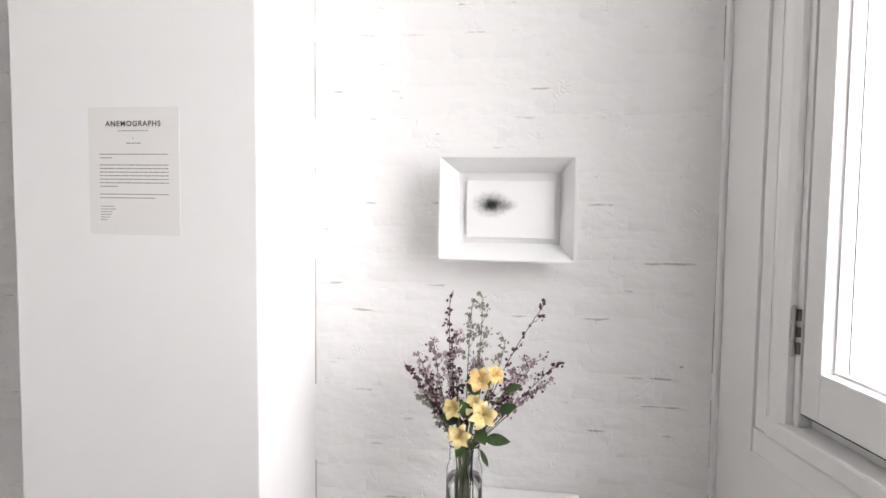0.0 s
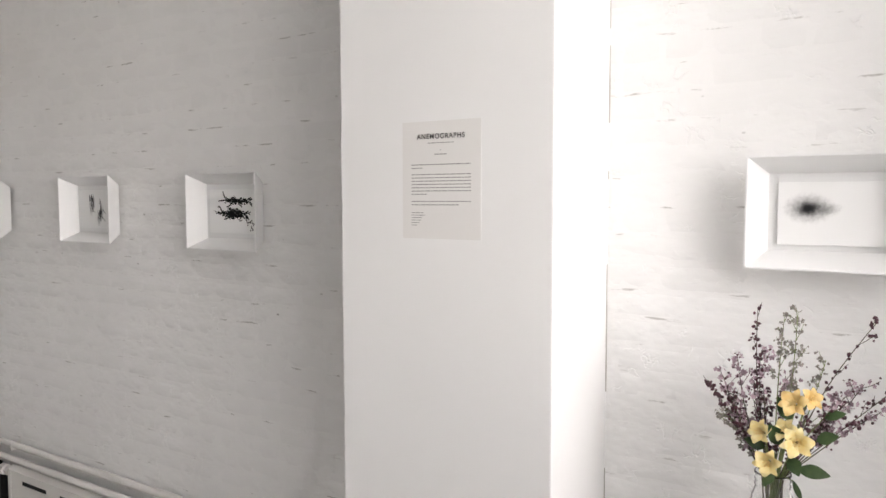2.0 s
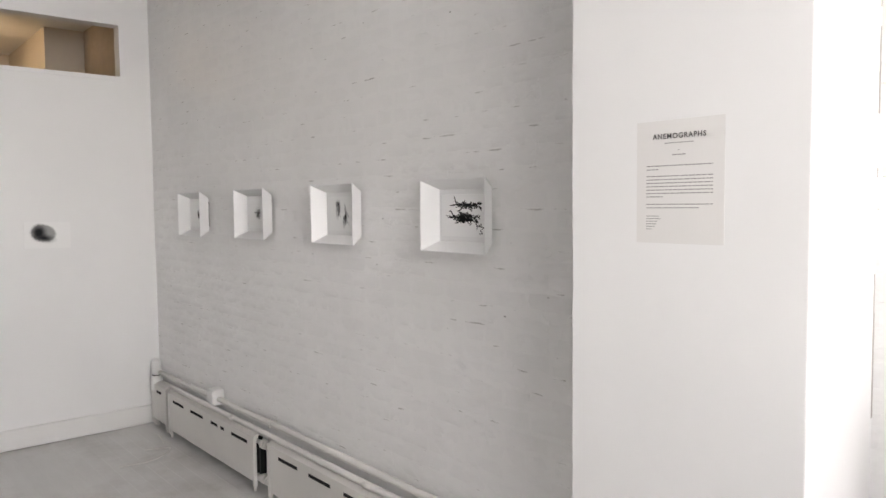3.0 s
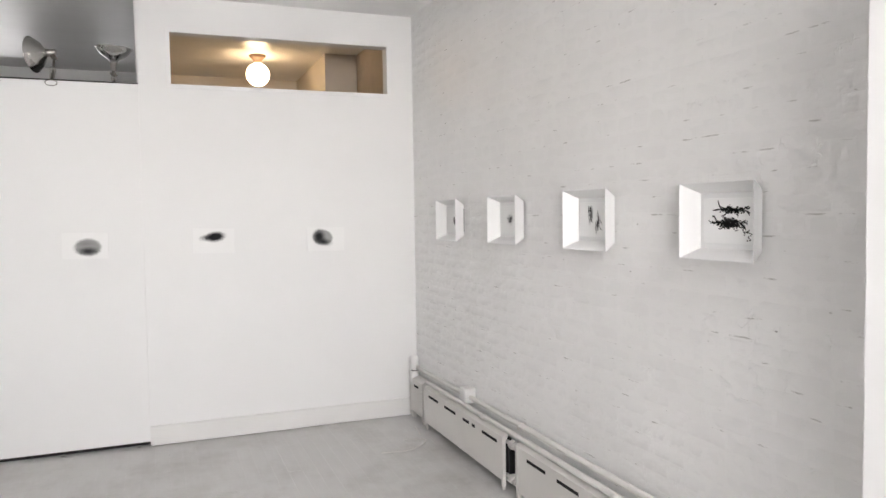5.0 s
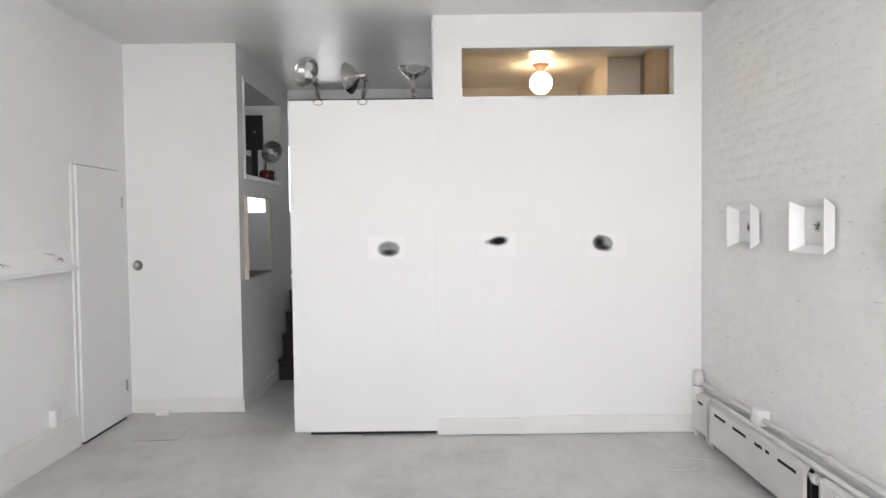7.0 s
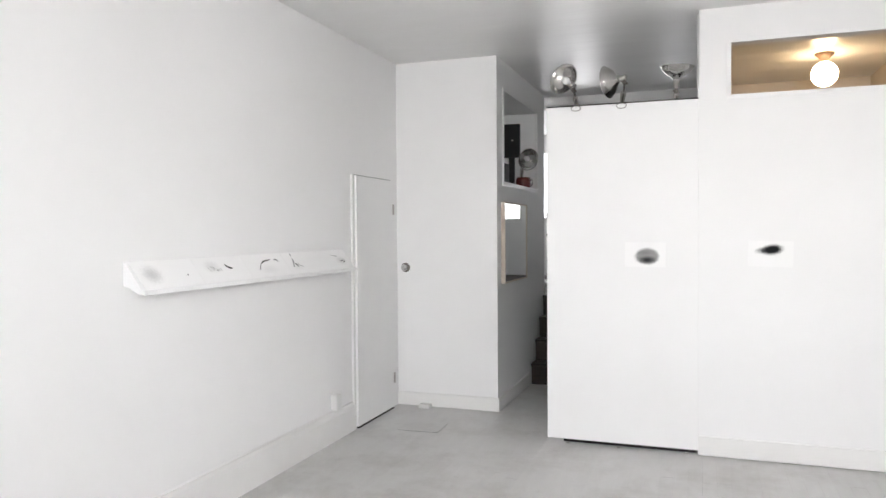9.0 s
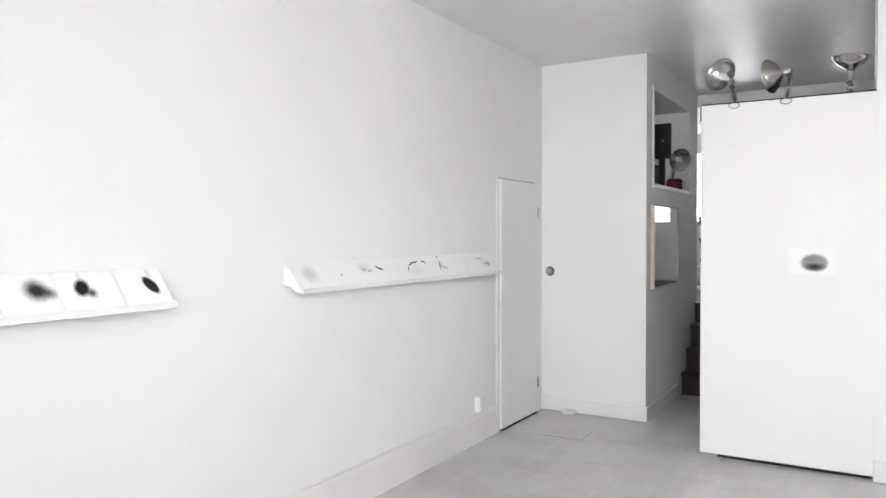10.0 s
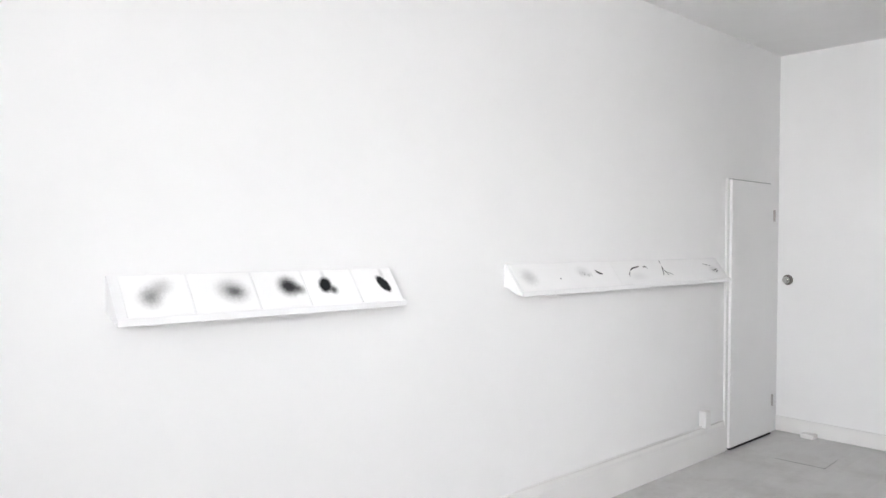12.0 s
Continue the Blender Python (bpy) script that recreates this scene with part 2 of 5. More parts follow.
def ink_print(name, blobs, paper=(0.895, 0.895, 0.89)):
    """Paper with soft printed smudges. Each: centre x, z, half width, half height, turn, darkness, softness, grain."""
    m = mat(name, paper, 0.75, 0, 0.2)
    tc = m.node_tree.nodes.new("ShaderNodeTexCoord")
    col = paper
    for cx, cz, rx, rz, turn, dark, soft, grain in blobs:
        rx, rz = rx * (1 + 0.45 * soft), rz * (1 + 0.45 * soft)
        mp = nd(m, "ShaderNodeMapping", Location=(cx, 0, cz), Rotation=(0, radians(turn), 0), Scale=(rx, 1.0, rz))
        mp.vector_type = "TEXTURE"
        ln(m, tc.outputs["Object"], mp.inputs["Vector"])
        d = m.node_tree.nodes.new("ShaderNodeVectorMath")
        d.operation = "LENGTH"
        ln(m, mp.outputs["Vector"], d.inputs[0])
        n = nd(m, "ShaderNodeTexNoise", Scale=90.0, Detail=5.0, Roughness=0.7)
        ln(m, tc.outputs["Object"], n.inputs["Vector"])
        add = m.node_tree.nodes.new("ShaderNodeMath")
        add.operation = "MULTIPLY_ADD"
        add.inputs[1].default_value = grain
        ln(m, n.outputs["Fac"], add.inputs[0])
        ln(m, d.outputs["Value"], add.inputs[2])
        mr = nd(m, "ShaderNodeMapRange")
        mr.interpolation_type = "SMOOTHSTEP"
        for k, v in zip((1, 2, 3, 4), (1 - soft + grain / 2, 1 + grain / 2, dark, 0.0)):
            mr.inputs[k].default_value = v
        ln(m, add.outputs[0], mr.inputs[0])
        col = mix(m, mr.outputs[0], col, (0.012, 0.012, 0.014))
    ln(m, col, bsdf(m).inputs["Base Color"])
    return m


# ---- building helpers ----
def add_box(bm, x0, y0, z0, x1, y1, z1, bevel=0.0, m=None):
    got = bmesh.ops.create_cube(bm, size=1.0)["verts"]
    for v in got:
        v.co = Vector((x0 + (v.co.x + 0.5) * (x1 - x0), y0 + (v.co.y + 0.5) * (y1 - y0), z0 + (v.co.z + 0.5) * (z1 - z0)))
    if bevel:
        edges = {e for v in got for e in v.link_edges}
        got = [v for v in bmesh.ops.bevel(bm, geom=list(edges), offset=bevel, segments=2, profile=0.6, affect="EDGES")["verts"]] + [v for v in got if v.is_valid]
    if m is not None:
        for v in set(got):
            v.co = m @ v.co
    return bm


def boxes(*rows, bevel=0.0):
    bm = bmesh.new()
    for r in rows:
        add_box(bm, *r, bevel=bevel)
    return bm


def prism(outline, x0, x1, bevel=0.0):
    """Outline in y, z pulled along x."""
    bm = bmesh.new()
    a = [bm.verts.new((x0, y, z)) for y, z in outline]
    b = [bm.verts.new((x1, y, z)) for y, z in outline]
    bm.faces.new(a[::-1])
    bm.faces.new(b)
    for i in range(len(a)):
        j = (i + 1) % len(a)
        bm.faces.new((a[i], a[j], b[j], b[i]))
    bmesh.ops.recalc_face_normals(bm, faces=bm.faces)
    if bevel:
        bmesh.ops.bevel(bm, geom=bm.edges[:], offset=bevel, segments=2, profile=0.6, affect="EDGES")
    return bm


def lathe(profile, seg=28, m=None, bm=None, cap=True):
    """Radius, z pairs turned round z."""
    bm = bm or bmesh.new()
    rings = []
    for r, z in profile:
        rings.append([bm.verts.new((r * math.cos(2 * math.pi * i / seg), r * math.sin(2 * math.pi * i / seg), z)) for i in range(seg)])
    for a, b in zip(rings, rings[1:]):
        for i in range(seg):
            bm.faces.new((a[i], a[(i + 1) % seg], b[(i + 1) % seg], b[i]))
    if cap:
        bm.faces.new(rings[0][::-1])
        bm.faces.new(rings[-1])
    if m is not None:
        for ring in rings:
            for v in ring:
                v.co = m @ v.co
    return bm


def add_tube(bm, pts, radius, seg=8, taper=1.0):
    pts = [Vector(p) for p in pts]
    rings = []
    side = None
    for i, p in enumerate(pts):
        way = (pts[min(i + 1, len(pts) - 1)] - pts[max(i - 1, 0)]).normalized()
        if side is None:
            side = way.orthogonal().normalized()
        side = (side - way * side.dot(way)).normalized()
        up = way.cross(side)
        r = radius * (1 + (taper - 1) * i / max(1, len(pts) - 1))
        rings.append([bm.verts.new(p + r * (math.cos(2 * math.pi * k / seg) * side + math.sin(2 * math.pi * k / seg) * up)) for k in range(seg)])
    for a, b in zip(rings, rings[1:]):
        for k in range(seg):
            bm.faces.new((a[k], a[(k + 1) % seg], b[(k + 1) % seg], b[k]))
    bm.faces.new(rings[0][::-1])
    bm.faces.new(rings[-1])
    return bm


def tube(pts, radius, seg=10, taper=1.0):
    return add_tube(bmesh.new(), pts, radius, seg, taper)


def mesh_of(name, bm, material, smooth=False):
    me = bpy.data.meshes.new(name)
    bm.normal_update()
    bm.to_mesh(me)
    bm.free()
    me.materials.append(material)
    if smooth:
        for p in me.polygons:
            p.use_smooth = True
    return me


def part(name, bm, material, parent, label="", m=None, smooth=False):
    ob = new(name, mesh_of(name, bm, material, smooth))
    ob.parent = parent
    if m is not None:
        ob.matrix_basis = m
    return tagged(ob, label)


def thing(name, m, label, category, group=""):
    ob = new(name)
    ob.empty_display_size = 0.05
    ob.matrix_basis = m
    return tagged(ob, label, category, group)


def setting(name, bm, material, label, category="", m=None):
    ob = new(name, mesh_of(name, bm, material))
    if m is not None:
        ob.matrix_basis = m
    return tagged(ob, label, category or "wall", kind="structure")


# ---- large structure ----
ceiling = setting("ceiling", boxes((-3.1, -1.7, CEIL_Z, 2.1, BACK_Y + 0.1, CEIL_Z + 0.12)), CEIL, "glossy off-white painted ceiling", "ceiling")
floor = setting("floor", boxes((-2.75, -1.8, -0.15, 2.1, BACK_Y, -0.013)), DARK_GAP, "grey painted floorboards, scuffed and semi-gloss", "floor")

wall_east = setting("wall_east", boxes((BRICK_X, -0.9, 0, 2.15, FAR_Y + 0.1, CEIL_Z)), MORTAR, "white painted brick wall with rough joints")
column = setting("column", boxes((COL_X, COL_Y0, 0, BRICK_X + 0.02, COL_Y1, CEIL_Z), bevel=0.004), COLUMN_PAINT,
                 "smooth white plastered column against the brick wall", "column")

# far partition with the high opening
OP_X0, OP_X1, OP_Z0, OP_Z1 = 0.17, 1.69, 2.45, 2.797
wall_north = setting("wall_north", boxes(
    (-0.035, FAR_Y, 0, BRICK_X, FAR_Y + 0.1, OP_Z0), (-0.035, FAR_Y, OP_Z1, BRICK_X, FAR_Y + 0.1, CEIL_Z),
    (-0.035, FAR_Y, OP_Z0, OP_X0, FAR_Y + 0.1, OP_Z1), (OP_X1, FAR_Y, OP_Z0, BRICK_X, FAR_Y + 0.1, OP_Z1)), WHITE,
    "white partition wall with a high oblong opening")
trim_opening = setting("trim_opening", boxes(
    (OP_X0 - 0.03, FAR_Y - 0.006, OP_Z0 - 0.028, OP_X1 + 0.03, FAR_Y + 0.002, OP_Z0), (OP_X0 - 0.03, FAR_Y - 0.006, OP_Z1, OP_X1 + 0.03, FAR_Y + 0.002, OP_Z1 + 0.028),
    (OP_X0 - 0.03, FAR_Y - 0.006, OP_Z0, OP_X0, FAR_Y + 0.002, OP_Z1), (OP_X1, FAR_Y - 0.006, OP_Z0, OP_X1 + 0.03, FAR_Y + 0.002, OP_Z1), bevel=0.0015),
    WHITE, "thin white trim round the high opening", "trim")
baseboard_north = setting("baseboard_north", boxes((-0.035, FAR_Y - 0.016, 0.006, BRICK_X - 0.02, FAR_Y, 0.136), bevel=0.004), TRIM, "white painted baseboard", "baseboard")

# west wall with the doorway
DOOR_Y0, DOOR_Y1, DOOR_Z = 5.213, 5.915, 1.99
wall_west = setting("wall_west", boxes(
    (-2.78, -1.6, 0, LEFT_X, DOOR_Y0 + 0.01, CEIL_Z), (-2.78, DOOR_Y0 + 0.01, DOOR_Z - 0.01, LEFT_X, DOOR_Y1 - 0.01, CEIL_Z),
    (-2.78, DOOR_Y1 - 0.01, 0, LEFT_X, CLOSET_Y + 0.05, CEIL_Z)), WHITE, "smooth white plaster wall")
# unseen block, its near black standing for unlit space beyond the leaf
doorway_back = setting("doorway_back", boxes((-2.95, DOOR_Y0 - 0.1, 0, -2.80, DOOR_Y1 + 0.1, 2.1)), DARK_GAP, "added near-black block closing the doorway behind the door")
baseboard_west = setting("baseboard_west", prism([(0, 0), (0.018, 0), (0.018, 0.18), (0.012, 0.20), (0.010, 0.222), (0, 0.228)], -1.5, DOOR_Y0 - 0.048), TRIM,
                         "tall white painted baseboard", "baseboard", Matrix(((0, 1, 0, LEFT_X), (1, 0, 0, 0), (0, 0, 1, 0), (0, 0, 0, 1))))

# closet block with the shelf niche in its side
NI_Y0, NI_Y1, NI_Z0, NI_Z1 = 6.275, 7.66, 1.977, 2.78
wall_closet = setting("wall_closet", boxes((LEFT_X, CLOSET_Y, 0, CLOSET_X, CLOSET_Y + 0.09, CEIL_Z)), WHITE, "white closet front wall")
wall_passage = setting("wall_passage", boxes(
    (CLOSET_X - 0.09, CLOSET_Y + 0.09, 0, CLOSET_X, 7.72, NI_Z0), (CLOSET_X - 0.09, CLOSET_Y + 0.09, NI_Z1, CLOSET_X, 7.72, CEIL_Z),
    (CLOSET_X - 0.09, CLOSET_Y + 0.09, NI_Z0, CLOSET_X, NI_Y0, NI_Z1), (CLOSET_X - 0.09, NI_Y1, NI_Z0, CLOSET_X, 7.72, NI_Z1)), WHITE,
    "white passage wall with a shelf niche")
niche_lining = setting("niche_lining", boxes(
    (-2.25, NI_Y0 - 0.03, NI_Z0 - 0.03, CLOSET_X - 0.09, NI_Y1 + 0.03, NI_Z0), (-2.25, NI_Y0 - 0.03, NI_Z1, CLOSET_X - 0.09, NI_Y1 + 0.03, NI_Z1 + 0.03),
    (-2.28, NI_Y0 - 0.03, NI_Z0 - 0.03, -2.25, NI_Y1 + 0.03, NI_Z1 + 0.03), (-2.25, NI_Y0 - 0.03, NI_Z0, CLOSET_X - 0.09, NI_Y0, NI_Z1),
    (-2.25, NI_Y1, NI_Z0, CLOSET_X - 0.09, NI_Y1 + 0.03, NI_Z1)), WHITE, "white lining of the shelf niche")
trim_niche = setting("trim_niche", boxes(
    (CLOSET_X - 0.02, NI_Y0 - 0.02, NI_Z0 - 0.03, CLOSET_X + 0.012, NI_Y1 + 0.02, NI_Z0 + 0.004), (CLOSET_X - 0.02, NI_Y0 - 0.02, NI_Z0 + 0.004, CLOSET_X + 0.010, NI_Y0 + 0.012, NI_Z1 + 0.02),
    (CLOSET_X - 0.02, NI_Y1 - 0.012, NI_Z0 + 0.004, CLOSET_X + 0.010, NI_Y1 + 0.02, NI_Z1 + 0.02)), TRIM, "thin white trim round the niche", "trim")
baseboard_closet = setting("baseboard_closet", boxes(
    (LEFT_X + 0.002, CLOSET_Y - 0.016, 0.002, CLOSET_X + 0.016, CLOSET_Y, 0.118), (CLOSET_X, CLOSET_Y, 0.002, CLOSET_X + 0.016, 7.2, 0.118), bevel=0.003), TRIM,
    "low white painted baseboard", "baseboard")

# back room behind the partition, seen through the high opening
wall_back_room_west = setting("wall_back_room_west", boxes((-0.035, FAR_Y + 0.1, 0, 0.06, BACK_Y, CEIL_Z)), WARM_WALL, "cream plaster wall of the back room")
# added panel, not a known wall: soaks up bounced light in the passage
passage_bounce_blocker = setting("passage_bounce_blocker", boxes((-0.10, FAR_Y + 0.045, 0, -0.037, BACK_Y, 2.40)), BOUNCE_CUT, "added dark grey panel behind the sliding door that cuts bounced light")
wall_passage_upper = setting("wall_passage_upper", boxes((-0.049, FAR_Y + 0.1, 2.403, -0.037, BACK_Y, CEIL_Z)), WHITE, "white upper part of the passage wall")
wall_back_room_north = setting("wall_back_room_north", boxes((-0.035, BACK_Y, 0, 2.1, BACK_Y + 0.1, CEIL_Z)), WARM_WALL, "cream plaster wall of the back room")
wall_back_room_east = setting("wall_back_room_east", boxes((1.835, FAR_Y + 0.1, 0, 2.1, BACK_Y, CEIL_Z)), ROUGH_WALL, "rough cream plaster over brick")
back_room_pier = setting("back_room_pier", boxes((1.535, 6.75, 0, BRICK_X, BACK_Y, CEIL_Z)), WARM_WALL, "cream plastered pier in the back room", "pier")

# raised room at the end of the passage
header_passage = setting("header_passage", boxes((-2.4, BACK_Y, 2.90, -0.035, BACK_Y + 0.1, CEIL_Z)), WHITE, "white header over the stairs")
floor_raised = setting("floor_raised", boxes((-3.1, 8.05, 0.72, -0.135, 11.3, 0.85)), STAIR_WOOD, "dark wooden floor of the raised room", "floor")
wall_raised_west = setting("wall_raised_west", boxes((-3.2, 7.72, 0, -3.1, 11.4, CEIL_Z + 0.1), (-3.1, 7.72, 0, CLOSET_X, 8.04, CEIL_Z)), WHITE, "white wall of the raised room")
wall_raised_east = setting("wall_raised_east", boxes((-0.135, BACK_Y + 0.1, 0, -0.03, 11.4, CEIL_Z + 0.1)), WHITE, "white wall of the raised room")
wall_raised_north = setting("wall_raised_north", boxes(
    (-3.2, 11.3, 0, -0.03, 11.4, 1.7), (-3.2, 11.3, 2.8, -0.03, 11.4, CEIL_Z + 0.1), (-3.2, 11.3, 1.7, -2.6, 11.4, 2.8), (-1.5, 11.3, 1.7, -0.56, 11.4, 2.8), (-0.22, 11.3, 1.7, -0.03, 11.4, 2.8)), WHITE,
    "white end wall with a window")
ceiling_raised = setting("ceiling_raised", boxes((-3.2, BACK_Y + 0.1, CEIL_Z, -0.03, 11.4, CEIL_Z + 0.12)), WHITE, "white ceiling of the raised room", "ceiling")
window_2 = tagged(new("window_2"), "bright window of the raised room", "window", kind="structure")
part("window_frame", boxes((-2.6, 11.31, 1.7, -2.55, 11.36, 2.8), (-1.55, 11.31, 1.7, -1.5, 11.36, 2.8), (-2.55, 11.31, 1.7, -1.55, 11.36, 1.75),
                           (-2.55, 11.31, 2.75, -1.55, 11.36, 2.8), bevel=0.004), TRIM, window_2)
part("pane", boxes((-2.55, 11.33, 1.75, -1.55, 11.336, 2.75)), PANE, window_2).visible_shadow = False
window_3 = tagged(new("window_3"), "narrow bright window of the raised room", "window", kind="structure")
part("window_frame", boxes((-0.56, 11.31, 1.7, -0.53, 11.36, 2.8), (-0.25, 11.31, 1.7, -0.22, 11.36, 2.8), (-0.53, 11.31, 1.7, -0.25, 11.36, 1.74), (-0.53, 11.31, 2.76, -0.25, 11.36, 2.8), bevel=0.004), TRIM, window_3)
part("pane", boxes((-0.53, 11.33, 1.74, -0.25, 11.336, 2.76)), PANE, window_3).visible_shadow = False
stairs = setting("stairs", boxes(*[(-1.63, 7.27 + 0.195 * i, 0.001 if i == 0 else 0.2125 * i, -0.5, 8.06, 0.2125 * (i + 1) - 0.03) for i in range(4)]), STAIR_WOOD,
                 "dark stained wooden stairs in a narrow passage", "stairs")
for i in range(4):
    part("tread", boxes((-1.635, 7.25 + 0.195 * i, 0.2125 * (i + 1) - 0.03, -0.49, 8.062, 0.2125 * (i + 1)), bevel=0.006), STAIR_WOOD, stairs)

HAZE = mat("overcast_daylight", (0.9, 0.9, 0.9), 1.0)
bsdf(HAZE).inputs["Emission Color"].default_value = (0.98, 0.99, 1.0, 1)
bsdf(HAZE).inputs["Emission Strength"].default_value = 1.6
backdrop = setting("backdrop", boxes((-7.0, 13.0, -0.1, 4.0, 13.05, 6.0)), HAZE, "bright overcast sky beyond the far windows", "sky")

# ---- outside, below the windows ----
# added ground, not a known pavement: keeps the view below the panes pale
pavement = setting("pavement", boxes((-6.0, 0.23, -0.25, 9.0, 7.0, -0.15)), CONCRETE, "added pale concrete ground outside the window", "pavement", WINDOW_M)

# ---- window wall: local x along the wall from the corner, y outwards ----
RUN = 4.62
wall_south = setting("wall_south", boxes(
    (-0.25, 0.0, 0, RUN + 0.3, 0.22, 1.02), (-0.25, 0.0, HEAD_Z + 0.05, RUN + 0.3, 0.22, CEIL_Z), (-0.25, 0.0, 1.02, 0.330, 0.22, HEAD_Z + 0.05),
    (GLAZED + 0.035, 0.0, 1.02, RUN + 0.3, 0.22, HEAD_Z + 0.05), bevel=0.0), TRIM, "white painted panelled window wall", m=WINDOW_M)
part("casing_board", boxes((0.204, -0.016, 1.022, 0.212, 0.0, HEAD_Z + 0.08), (0.212, -0.009, 1.076, 0.258, 0.0, HEAD_Z + 0.08), (0.258, -0.013, 1.076, 0.264, 0.0, HEAD_Z + 0.08), bevel=0.002), TRIM, wall_south)
part("casing_bead", prism([(-0.022, 0), (-0.024, 0.012), (-0.018, 0.03), (-0.010, 0.045), (0.0, 0.045), (0.0, 0)], 1.112, HEAD_Z + 0.06), TRIM, wall_south,
     m=Matrix(((0, 0, 1, 0.285), (0, 1, 0, 0), (1, 0, 0, 0), (0, 0, 0, 1))))
part("apron_rail", boxes((0.205, -0.012, 1.022, GLAZED + 0.035, -0.0, 1.075), bevel=0.004), TRIM, wall_south)
part("window_sill", boxes((0.270, -0.02, 1.078, GLAZED + 0.035, 0.20, 1.118), bevel=0.006), TRIM, wall_south)
part("corner_strip", boxes((0.0, -0.010, 0.0, 0.022, 0.0, CEIL_Z), bevel=0.003), TRIM, wall_south)

window_1 = tagged(new("window_1"), "white painted casement windows with bright daylight", "window", kind="structure")
window_1.matrix_basis = WINDOW_M
part("window_frame", boxes((0.330, 0.003, 1.118, 0.3485, 0.16, HEAD_Z + 0.05), (GLAZED - 0.003, 0.03, 1.118, GLAZED + 0.035, 0.16, HEAD_Z + 0.05), (0.3485, 0.03, 1.118, GLAZED - 0.003, 0.16, 1.143),
                           (0.3485, 0.03, HEAD_Z, GLAZED - 0.003, 0.16, HEAD_Z + 0.05), bevel=0.003), TRIM, window_1)
for i in range(SASHES):
    s0 = 0.352 + i * SASH_W
    s1 = s0 + SASH_W - 0.006
    part("sash", boxes((s0, 0.006, SILL_Z, s0 + STILE, 0.042, HEAD_Z - 0.003), (s1 - STILE, 0.006, SILL_Z, s1, 0.042, HEAD_Z - 0.003),
                       (s0 + STILE, 0.006, SILL_Z, s1 - STILE, 0.042, 1.236), (s0 + STILE, 0.006, HEAD_Z - 0.09, s1 - STILE, 0.042, HEAD_Z - 0.003), bevel=0.003), TRIM, window_1)
    part("glazing_bead", boxes((s0 + STILE, 0.030, 1.236, s0 + STILE + 0.005, 0.040, HEAD_Z - 0.09), (s1 - STILE - 0.005, 0.030, 1.236, s1 - STILE, 0.040, HEAD_Z - 0.09),
                               (s0 + STILE + 0.005, 0.030, 1.236, s1 - STILE - 0.005, 0.040, 1.241)), TRIM, window_1)
    # thin strip on the pane stands for the outer storm frame's edge
    part("storm_edge_line", boxes((s0 + STILE + 0.024, 0.0422, 1.2372, s0 + STILE + 0.0255, 0.044, HEAD_Z - 0.0912)), SOFT_INK, window_1, "thin dark line for the edge of an outer storm frame")
    part("pane", boxes((s0 + STILE + 0.001, 0.0405, 1.237, s1 - STILE - 0.001, 0.0419, HEAD_Z - 0.091)), PANE, window_1).visible_shadow = False
hinge_bm = lathe([(0.004, 1.254), (0.0050, 1.256), (0.0050, 1.279), (0.0038, 1.281)], 14, pose(0.336, -0.006, 0))
lathe([(0.0038, 1.286), (0.0046, 1.288), (0.0046, 1.312), (0.0038, 1.314)], 14, pose(0.336, -0.006, 0), hinge_bm)
lathe([(0.0038, 1.319), (0.0050, 1.321), (0.0050, 1.345), (0.004, 1.348)], 14, pose(0.336, -0.006, 0), hinge_bm)
lathe([(0.0026, 1.252), (0.0026, 1.350)], 10, pose(0.336, -0.006, 0), hinge_bm)
h = part("hinge", hinge_bm, HINGE_STEEL, window_1, "worn steel hinge")
part("hinge_leaf", boxes((0.340, -0.0035, 1.258, 0.3485, 0.0029, 1.280), (0.340, -0.0035, 1.322, 0.3485, 0.0029, 1.344), (0.340, -0.0035, 1.291, 0.3485, 0.0029, 1.309)), DARK_STEEL, h)
# the crack's shade, painted as a near-black strip
part("sash_gap_shade", boxes((0.3486, 0.010, SILL_Z - 0.003, 0.3519, 0.030, HEAD_Z), (0.3519, 0.010, SILL_Z - 0.0032, GLAZED - 0.005, 0.030, SILL_Z - 0.0002)), DARK_GAP, window_1, "dark strip painted as the shade in the gap round the sash")

# open, dirty seams where the brickwork meets the column and the window wall
SEAM = mat("dirty_open_seam", (0.46, 0.435, 0.41), 0.85)
rnd = random.Random(17)
for y, side, share in ((COL_Y0, -1, 0.6), (CORNER[1] + 0.008, 1, 0.8)):
    bm = bmesh.new()
    z = 0.45
    while z < CEIL_Z - 0.1:
        length = rnd.uniform(0.02, 0.13)
        if rnd.random() < share:
            w = rnd.uniform(0.0006, 0.0028)
            d = rnd.uniform(0.003, 0.006)
            ys = sorted((y, y + side * w))
            add_box(bm, BRICK_X - d, ys[0], z, BRICK_X + 0.004, ys[1], z + length, bevel=w * 0.3)
        z += length
    part("open_seam", bm, SEAM, wall_east, "dirty open seam")

# ---- door, sliding panel ----
door_1 = setting("door_1", boxes((LEFT_X - 0.01, DOOR_Y0, 0.015, LEFT_X + 0.028, DOOR_Y1, DOOR_Z), bevel=0.003), WHITE, "closed flat white door", "door")
for z in (0.27, 1.74):
    hb = lathe([(0.007, z - 0.045), (0.007, z + 0.045)], 10, pose(LEFT_X + 0.033, DOOR_Y1 + 0.006, 0))
    add_box(hb, LEFT_X + 0.024, DOOR_Y1 - 0.008, z - 0.045, LEFT_X + 0.031, DOOR_Y1 + 0.016, z + 0.045)
    part("hinge", hb, STEEL, door_1, "steel butt hinge")
